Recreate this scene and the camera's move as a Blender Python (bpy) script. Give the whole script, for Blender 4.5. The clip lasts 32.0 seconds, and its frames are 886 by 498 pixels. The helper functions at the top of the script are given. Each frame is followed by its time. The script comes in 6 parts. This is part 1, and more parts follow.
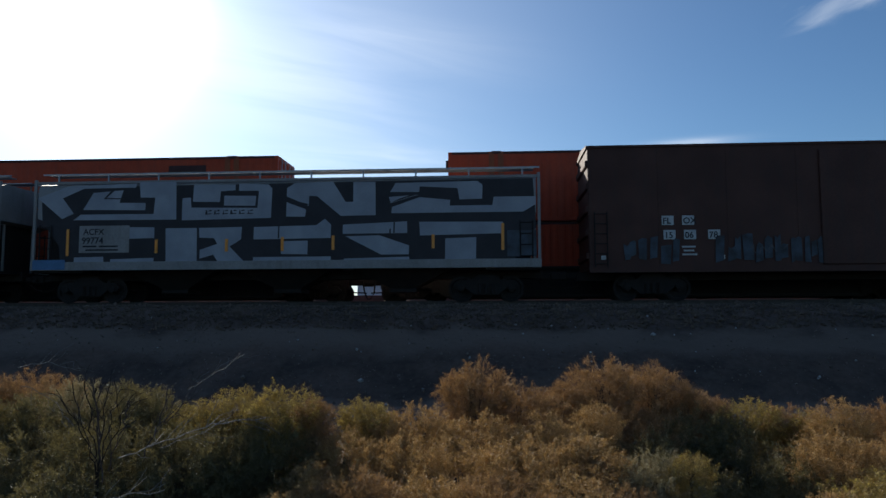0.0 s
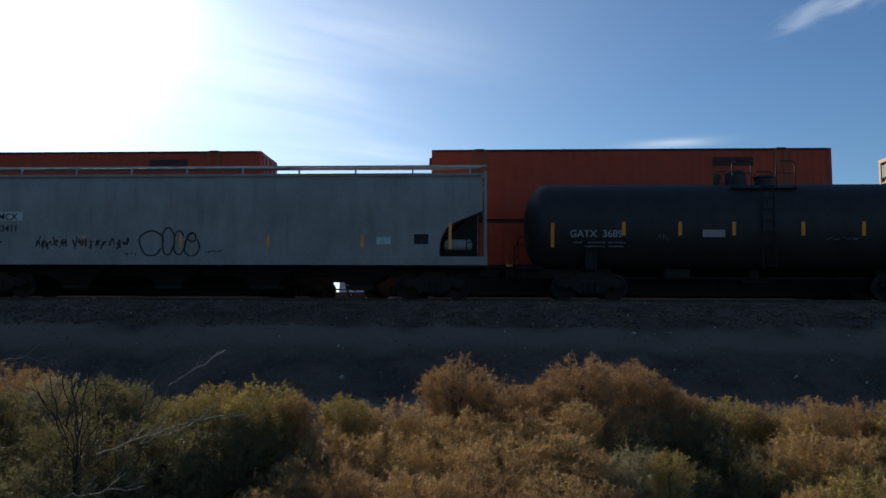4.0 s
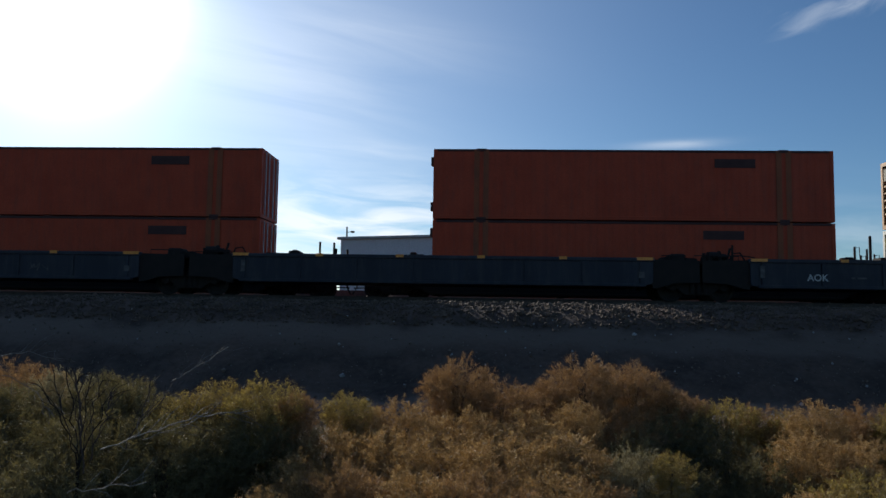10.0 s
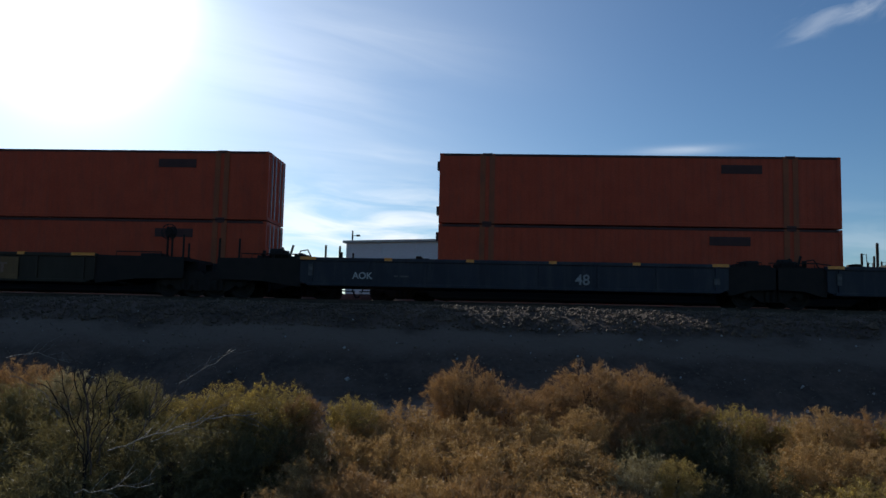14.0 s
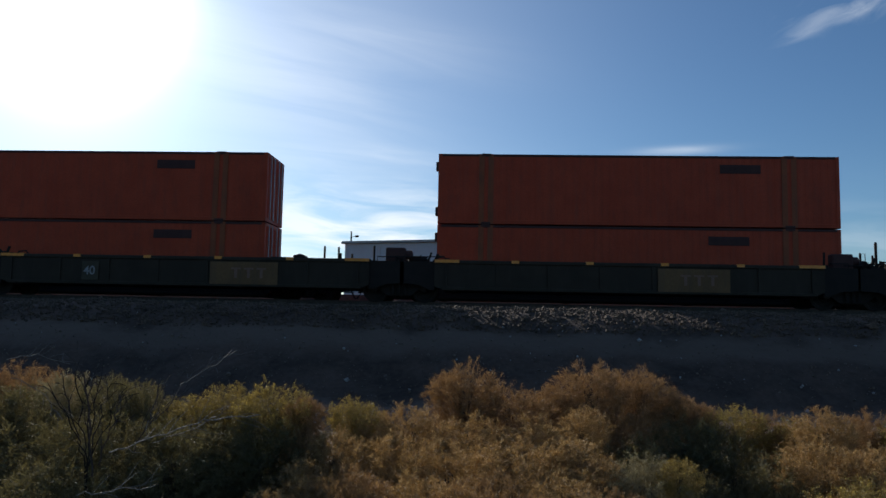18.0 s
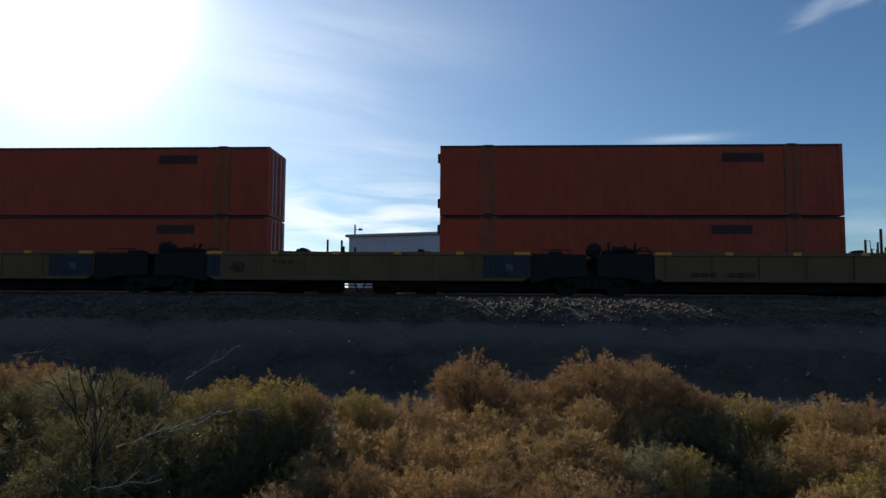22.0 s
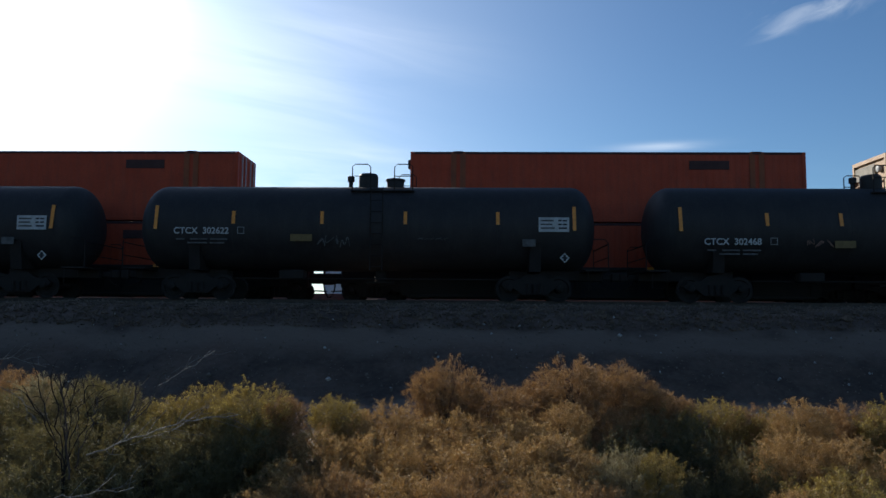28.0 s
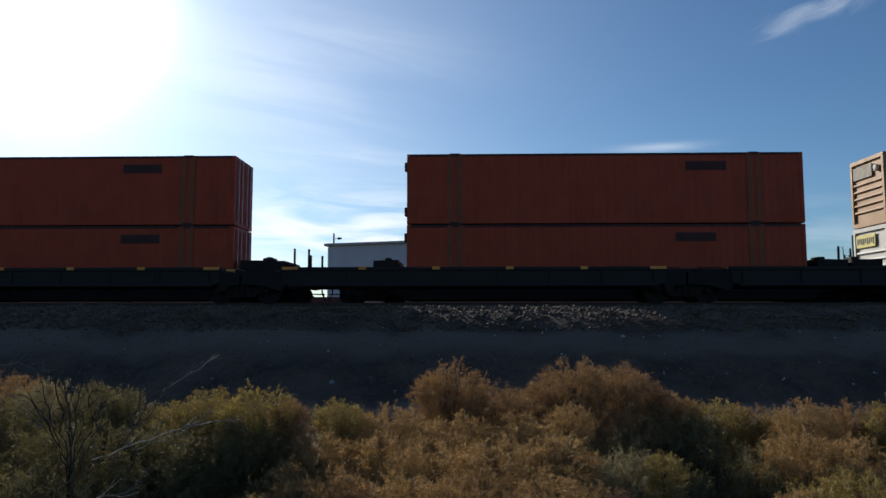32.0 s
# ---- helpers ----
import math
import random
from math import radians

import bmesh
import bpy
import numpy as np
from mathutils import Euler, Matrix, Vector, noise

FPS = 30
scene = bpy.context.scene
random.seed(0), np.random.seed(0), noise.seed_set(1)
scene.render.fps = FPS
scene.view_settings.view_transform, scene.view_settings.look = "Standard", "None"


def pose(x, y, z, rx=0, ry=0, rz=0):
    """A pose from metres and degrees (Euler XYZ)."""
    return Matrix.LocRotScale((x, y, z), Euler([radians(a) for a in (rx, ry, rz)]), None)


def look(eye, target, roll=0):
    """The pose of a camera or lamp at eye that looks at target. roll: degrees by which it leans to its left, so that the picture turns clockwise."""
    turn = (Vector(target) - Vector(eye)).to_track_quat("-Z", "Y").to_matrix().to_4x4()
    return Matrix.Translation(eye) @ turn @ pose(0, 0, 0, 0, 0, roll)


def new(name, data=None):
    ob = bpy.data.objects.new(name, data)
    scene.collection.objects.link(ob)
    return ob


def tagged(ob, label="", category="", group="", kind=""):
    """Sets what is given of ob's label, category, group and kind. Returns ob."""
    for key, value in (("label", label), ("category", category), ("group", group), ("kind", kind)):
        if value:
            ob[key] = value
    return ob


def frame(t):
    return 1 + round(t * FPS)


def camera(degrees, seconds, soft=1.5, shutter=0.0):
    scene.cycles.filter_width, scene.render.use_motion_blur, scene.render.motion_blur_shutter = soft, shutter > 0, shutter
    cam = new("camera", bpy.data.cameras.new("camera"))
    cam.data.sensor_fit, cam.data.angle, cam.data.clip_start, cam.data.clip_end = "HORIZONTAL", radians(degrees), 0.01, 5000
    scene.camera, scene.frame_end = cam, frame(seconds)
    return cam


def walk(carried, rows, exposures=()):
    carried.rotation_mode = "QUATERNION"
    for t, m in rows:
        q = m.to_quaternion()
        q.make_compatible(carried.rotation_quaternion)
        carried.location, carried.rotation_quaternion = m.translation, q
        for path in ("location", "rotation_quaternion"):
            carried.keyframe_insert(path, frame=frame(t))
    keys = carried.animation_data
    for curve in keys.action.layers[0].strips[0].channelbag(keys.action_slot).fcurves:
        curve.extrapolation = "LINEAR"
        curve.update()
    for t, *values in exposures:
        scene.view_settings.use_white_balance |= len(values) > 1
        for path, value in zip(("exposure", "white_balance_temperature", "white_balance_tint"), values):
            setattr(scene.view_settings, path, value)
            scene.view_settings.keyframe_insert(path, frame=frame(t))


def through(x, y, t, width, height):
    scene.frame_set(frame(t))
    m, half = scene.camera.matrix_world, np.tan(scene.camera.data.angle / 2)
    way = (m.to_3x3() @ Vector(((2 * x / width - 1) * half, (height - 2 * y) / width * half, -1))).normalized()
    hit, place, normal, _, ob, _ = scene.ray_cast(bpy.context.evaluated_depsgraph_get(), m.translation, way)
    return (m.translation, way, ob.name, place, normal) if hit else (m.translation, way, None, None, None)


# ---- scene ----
cam = camera(61.60, 32.0, soft=1.5)


def eye_pose(x, y, z, yaw, pitch, roll):
    return pose(x, y, z, 0, 0, yaw) @ pose(0, 0, 0, 90 + pitch) @ pose(0, 0, 0, 0, 0, roll)


# seconds, place, yaw to the left, pitch up, lean to the left
PATH = [
    (0, 0.035, 0.017, 1.602, 4.02, 5.06, -0.18),
    (0.5, 0.034, 0.016, 1.601, 3.85, 5.16, -0.38),
    (1, 0.036, 0.014, 1.602, 3.85, 5.00, -0.42),
    (1.5, 0.036, 0.012, 1.602, 3.70, 5.15, -0.37),
    (2, 0.036, 0.011, 1.603, 3.91, 4.99, -0.41),
    (2.5, 0.035, 0.009, 1.604, 3.55, 4.96, -0.43),
    (3, 0.033, 0.008, 1.602, 3.15, 4.78, -0.08),
    (3.5, 0.034, 0.009, 1.601, 2.64, 4.89, 0.23),
    (5.5, 0.029, 0.007, 1.600, 3.03, 4.77, 0.41),
    (6, 0.028, 0.006, 1.600, 3.19, 5.09, 0.33),
    (6.5, 0.029, 0.005, 1.601, 3.11, 5.16, 0.43),
    (7, 0.027, 0.004, 1.603, 3.23, 5.26, 0.14),
    (7.5, 0.022, 0.002, 1.605, 2.88, 5.17, 0.38),
    (8, 0.020, 0.001, 1.603, 2.86, 5.27, 0.56),
    (8.5, 0.015, 0.000, 1.605, 2.67, 5.34, 0.54),
    (9, 0.011, 0.000, 1.602, 2.57, 5.15, 0.88),
    (9.5, 0.006, 0.002, 1.602, 2.91, 4.72, 0.71),
    (10, 0.006, 0.002, 1.602, 2.70, 4.80, 0.88),
    (10.5, 0.006, 0.002, 1.603, 2.88, 5.16, 1.16),
    (11, 0.003, 0.001, 1.601, 2.90, 5.10, 1.11),
    (11.5, 0.002, 0.000, 1.599, 2.75, 4.95, 1.11),
    (12, 0.003, -0.001, 1.601, 2.33, 5.00, 1.24),
    (12.5, 0.001, -0.003, 1.600, 2.16, 5.19, 1.10),
    (13, -0.001, -0.005, 1.602, 2.10, 5.34, 1.40),
    (13.5, -0.001, -0.007, 1.603, 3.12, 5.42, 1.10),
    (14, -0.005, -0.008, 1.601, 3.12, 5.12, 1.28),
    (14.5, -0.004, -0.009, 1.601, 3.02, 4.72, 1.10),
    (16.5, -0.016, -0.015, 1.604, 3.51, 4.80, 0.54),
    (17, -0.021, -0.015, 1.604, 3.94, 4.95, 0.83),
    (17.5, -0.022, -0.011, 1.603, 3.38, 4.95, 1.37),
    (18, -0.023, -0.006, 1.602, 3.01, 5.16, 1.13),
    (18.5, -0.020, -0.003, 1.600, 3.09, 4.79, 1.12),
    (19, -0.020, 0.001, 1.601, 2.81, 4.53, 0.95),
    (19.5, -0.020, 0.002, 1.600, 3.07, 4.54, 0.94),
    (20, -0.018, 0.001, 1.601, 2.82, 4.57, 0.96),
    (20.5, -0.017, 0.001, 1.598, 3.01, 4.58, 0.90),
    (21, -0.017, 0.003, 1.600, 2.94, 4.56, 0.71),
    (21.5, -0.016, 0.001, 1.598, 2.93, 4.44, 0.64),
    (22, -0.015, 0.001, 1.598, 3.31, 4.55, 0.42),
    (22.5, -0.017, 0.002, 1.595, 3.13, 4.36, 0.72),
    (23, -0.016, 0.002, 1.597, 2.87, 4.56, 0.68),
    (23.5, -0.017, 0.001, 1.598, 2.35, 4.91, 0.25),
    (24, -0.015, 0.001, 1.596, 1.69, 5.32, 0.28),
    (24.5, -0.015, 0.001, 1.599, 1.69, 5.24, 0.20),
    (25, -0.016, -0.001, 1.597, 1.87, 5.30, -0.02),
    (25.5, -0.015, -0.000, 1.597, 1.75, 5.34, -0.10),
    (27.5, -0.014, 0.001, 1.595, 0.23, 5.09, 0.25),
    (28, -0.014, -0.003, 1.595, 1.52, 5.03, 0.43),
    (28.5, -0.013, -0.005, 1.597, 1.49, 5.12, 0.50),
    (29, -0.014, -0.006, 1.595, 1.42, 5.19, 0.31),
    (29.5, -0.015, -0.006, 1.595, 0.97, 5.27, 0.13),
    (30, -0.013, -0.007, 1.597, 0.77, 5.35, 0.04),
    (30.5, -0.011, -0.008, 1.597, 0.84, 4.89, -0.17),
    (31, -0.014, -0.007, 1.597, 0.95, 4.93, -0.03),
    (31.5, -0.017, -0.006, 1.597, 1.38, 5.20, -0.28),
    (32, -0.016, -0.007, 1.597, 1.71, 5.21, -0.01),
]
walk(cam, [(t, eye_pose(*r)) for t, *r in PATH], exposures=[(0.0, 0.2), (7.0, 0.2), (9.0, 0.0), (25.0, 0.0), (27.5, 0.3), (29.5, 0.3), (31.0, 0.06), (32.0, 0.06)])

# ---- light ----
SUN_AZ, SUN_EL = 30.8, 21.2          # degrees left of +y, above the horizon
SUN = Vector((-math.sin(radians(SUN_AZ)) * math.cos(radians(SUN_EL)),
              math.cos(radians(SUN_AZ)) * math.cos(radians(SUN_EL)), math.sin(radians(SUN_EL))))


GLOW = (0.46, 0.345, 7.0)              # haze round the sun: middle, wide, core
SKY_GAIN = (0.0485, 0.066, 0.0825, 1.0)


def make_world():
    w = bpy.data.worlds.new("sky")
    scene.world = w
    w.use_nodes = True
    nt = w.node_tree
    N, L = nt.nodes, nt.links
    N.clear()
    out = N.new("ShaderNodeOutputWorld")
    sky = N.new("ShaderNodeTexSky")
    sky.sky_type = "NISHITA"
    sky.sun_disc = False
    sky.sun_elevation = radians(SUN_EL)
    sky.sun_rotation = radians(-SUN_AZ)
    sky.altitude, sky.air_density, sky.dust_density, sky.ozone_density = 300, 1.0, 0.3, 2.0
    co = N.new("ShaderNodeTexCoord")
    nrm = N.new("ShaderNodeVectorMath"); nrm.operation = "NORMALIZE"
    L.new(co.outputs["Generated"], nrm.inputs[0])

    def m(op, a, b=None, clamp=False):
        n = N.new("ShaderNodeMath"); n.operation = op; n.use_clamp = clamp
        for i, v in enumerate((a, b)):
            if v is None:
                continue
            if isinstance(v, (int, float)):
                n.inputs[i].default_value = v
            else:
                L.new(v, n.inputs[i])
        return n.outputs[0]
    dot = N.new("ShaderNodeVectorMath"); dot.operation = "DOT_PRODUCT"
    L.new(nrm.outputs[0], dot.inputs[0]); dot.inputs[1].default_value = SUN
    d = m("MAXIMUM", dot.outputs["Value"], 0.0)
    # bright haze round the sun
    glow = m("ADD", m("MULTIPLY", m("POWER", d, 85.0), GLOW[0]), m("MULTIPLY", m("POWER", d, 9.0), GLOW[1]))
    glow = m("ADD", glow, m("MULTIPLY", m("POWER", d, 400.0), GLOW[2]))
    # thin cirrus in level streaks, thicker low over the horizon
    sep = N.new("ShaderNodeSeparateXYZ"); L.new(nrm.outputs[0], sep.inputs[0])
    az = m("ARCTAN2", sep.outputs["X"], sep.outputs["Y"])
    el = m("ARCSINE", sep.outputs["Z"])

    def blob(a0, wa, e0, we, tilt=0.0):
        """A soft patch at an azimuth and elevation in degrees."""
        da = m("DIVIDE", m("SUBTRACT", az, radians(a0)), radians(wa))
        de = m("DIVIDE", m("SUBTRACT", m("SUBTRACT", el, radians(e0)), m("MULTIPLY", m("SUBTRACT", az, radians(a0)), tilt)), radians(we))
        return m("POWER", 2.718, m("MULTIPLY", m("ADD", m("MULTIPLY", da, da), m("MULTIPLY", de, de)), -1.0))
    def streaks(across, up, detail, lo, hi, extra=None, slope=0.08):
        """Cloud cover 0 to 1 from noise drawn out sideways."""
        c = N.new("ShaderNodeCombineXYZ")
        L.new(m("MULTIPLY", az, across), c.inputs[0]); L.new(m("MULTIPLY", m("ADD", el, m("MULTIPLY", az, slope)), up), c.inputs[1])
        n = N.new("ShaderNodeTexNoise"); n.inputs["Scale"].default_value = 1.0; n.inputs["Detail"].default_value = detail
        n.inputs["Roughness"].default_value = 0.55; n.inputs["Distortion"].default_value = 0.7
        L.new(c.outputs[0], n.inputs["Vector"])
        r = N.new("ShaderNodeMapRange"); r.inputs[1].default_value = lo; r.inputs[2].default_value = hi
        L.new(m("ADD", n.outputs["Fac"], extra) if extra is not None else n.outputs["Fac"], r.inputs[0])
        return r.outputs[0]
    low = m("ADD", blob(-8, 18, 6.2, 3.2), m("MULTIPLY", blob(27, 7, 5.0, 2.2), 0.18), True)
    wisp = m("ADD", m("MULTIPLY", blob(23.4, 1.8, 19.9, 0.6, 0.22), 0.7), m("MULTIPLY", blob(26.2, 3.4, 20.9, 0.8, 0.03), 1.0))
    flat = m("ADD", blob(14.8, 3.1, 12.45, 0.32), blob(-9, 8, 12.2, 0.7))
    fan = m("ADD", blob(-15, 9, 17.0, 4.2, -0.2), m("MULTIPLY", blob(-6, 8, 20.5, 2.0, -0.15), 0.5))
    banks = m("MULTIPLY", streaks(7.0, 34.0, 7, 0.4, 0.62), m("MULTIPLY", low, 0.9))
    puff = m("MULTIPLY", streaks(16.0, 44.0, 8, 0.55, 1.0, m("MULTIPLY", wisp, 0.25), -0.3), m("MULTIPLY", wisp, 0.42, True))
    thin = m("MULTIPLY", streaks(3.0, 24.0, 6, 0.3, 0.8), m("MULTIPLY", flat, 0.5))
    # cirrus drawn out to the right of the sun, falling away from it
    combed = m("MULTIPLY", streaks(2.6, 20.0, 8, 0.3, 0.8, None, 0.15), m("MULTIPLY", fan, 0.4))
    cloud = m("ADD", m("ADD", m("ADD", banks, puff), thin), combed, True)

    def mixed(kind, f, a, b):
        n = N.new("ShaderNodeMix"); n.data_type = "RGBA"; n.blend_type = kind
        for i, v in ((0, f), (6, a), (7, b)):
            if isinstance(v, (tuple, float)):
                n.inputs[i].default_value = v
            else:
                L.new(v, n.inputs[i])
        return n.outputs[2]
    blue = mixed("MULTIPLY", 1.0, sky.outputs[0], SKY_GAIN)
    veil = mixed("MIX", cloud, blue, (0.86, 0.92, 0.99, 1.0))
    gl = N.new("ShaderNodeVectorMath"); gl.operation = "SCALE"; gl.inputs[0].default_value = (0.95, 0.975, 1.0)
    L.new(glow, gl.inputs["Scale"])
    add = N.new("ShaderNodeVectorMath"); add.operation = "ADD"
    L.new(veil, add.inputs[0]); L.new(gl.outputs[0], add.inputs[1])
    bg = N.new("ShaderNodeBackground"); bg.inputs["Strength"].default_value = 1.0
    L.new(add.outputs[0], bg.inputs["Color"]); L.new(bg.outputs[0], out.inputs[0])


make_world()
sun = new("sun", bpy.data.lights.new("sun", "SUN"))
sun.data.energy, sun.data.angle, sun.data.color = 4.8, radians(0.53), (1.0, 0.93, 0.82)
sun.matrix_world = look(SUN * 60, (0, 0, 0))

# ---- materials ----


def surface(name, a, b=None, rough=0.6, metal=0.0, scale=3.0, fine=40.0, bump=0.15, streak=0.0, dirt=None, dirt_amount=0.0, vary=0.0):
    """Two-scale paint, soil or metal: blotches of a and b, fine grain, optional vertical streaks of dirt, fine relief."""
    b = b or tuple(c * 0.75 for c in a)
    ma = bpy.data.materials.new(name)
    ma.use_nodes = True
    nt = ma.node_tree
    N, L = nt.nodes, nt.links
    p = N["Principled BSDF"]
    co = N.new("ShaderNodeTexCoord")
    n1 = N.new("ShaderNodeTexNoise"); n1.inputs["Scale"].default_value = scale; n1.inputs["Detail"].default_value = 5
    n2 = N.new("ShaderNodeTexNoise"); n2.inputs["Scale"].default_value = fine; n2.inputs["Detail"].default_value = 3
    L.new(co.outputs["Object"], n1.inputs["Vector"]); L.new(co.outputs["Object"], n2.inputs["Vector"])
    mx = N.new("ShaderNodeMix"); mx.data_type = "RGBA"
    mr = N.new("ShaderNodeMapRange"); mr.inputs[1].default_value = 0.35; mr.inputs[2].default_value = 0.65
    L.new(n1.outputs["Fac"], mr.inputs[0]); L.new(mr.outputs[0], mx.inputs["Factor"])
    mx.inputs["A"].default_value = (*a, 1); mx.inputs["B"].default_value = (*b, 1)
    g = N.new("ShaderNodeMix"); g.data_type = "RGBA"; g.blend_type = "MULTIPLY"; g.inputs["Factor"].default_value = 1
    gr = N.new("ShaderNodeMapRange"); gr.inputs[1].default_value = 0.2; gr.inputs[2].default_value = 0.8
    gr.inputs[3].default_value = 0.72; gr.inputs[4].default_value = 1.2
    L.new(n2.outputs["Fac"], gr.inputs[0])
    L.new(mx.outputs["Result"], g.inputs["A"]); L.new(gr.outputs[0], g.inputs["B"])
    colour = g.outputs["Result"]
    if dirt:
        mp = N.new("ShaderNodeMapping"); mp.inputs["Scale"].default_value = (1.0, 1.0, 1.0 - 0.94 * streak)
        L.new(co.outputs["Object"], mp.inputs["Vector"])
        n3 = N.new("ShaderNodeTexNoise"); n3.inputs["Scale"].default_value = 4.0; n3.inputs["Detail"].default_value = 7
        n3.inputs["Roughness"].default_value = 0.65
        L.new(mp.outputs[0], n3.inputs["Vector"])
        dr = N.new("ShaderNodeMapRange"); dr.inputs[1].default_value = 0.48; dr.inputs[2].default_value = 0.75
        dr.inputs[4].default_value = dirt_amount
        L.new(n3.outputs["Fac"], dr.inputs[0])
        dm = N.new("ShaderNodeMix"); dm.data_type = "RGBA"
        L.new(dr.outputs[0], dm.inputs["Factor"]); L.new(colour, dm.inputs["A"]); dm.inputs["B"].default_value = (*dirt, 1)
        colour = dm.outputs["Result"]
    if vary:
        oi = N.new("ShaderNodeObjectInfo")
        vr = N.new("ShaderNodeMapRange"); vr.inputs[3].default_value = 1 - vary; vr.inputs[4].default_value = 1 + vary
        L.new(oi.outputs["Random"], vr.inputs[0])
        vm = N.new("ShaderNodeMix"); vm.data_type = "RGBA"; vm.blend_type = "MULTIPLY"; vm.inputs["Factor"].default_value = 1
        L.new(colour, vm.inputs["A"]); L.new(vr.outputs[0], vm.inputs["B"])
        colour = vm.outputs["Result"]
    L.new(colour, p.inputs["Base Color"])
    rr = N.new("ShaderNodeMapRange"); rr.inputs[3].default_value = max(0.05, rough - 0.12); rr.inputs[4].default_value = min(1, rough + 0.12)
    L.new(n1.outputs["Fac"], rr.inputs[0]); L.new(rr.outputs[0], p.inputs["Roughness"])
    p.inputs["Metallic"].default_value = metal
    p.inputs["Specular IOR Level"].default_value = 0.5 if rough < 0.5 else 0.25
    if bump:
        bp = N.new("ShaderNodeBump"); bp.inputs["Strength"].default_value = bump; bp.inputs["Distance"].default_value = 0.02
        L.new(n2.outputs["Fac"], bp.inputs["Height"]); L.new(bp.outputs[0], p.inputs["Normal"])
    return ma


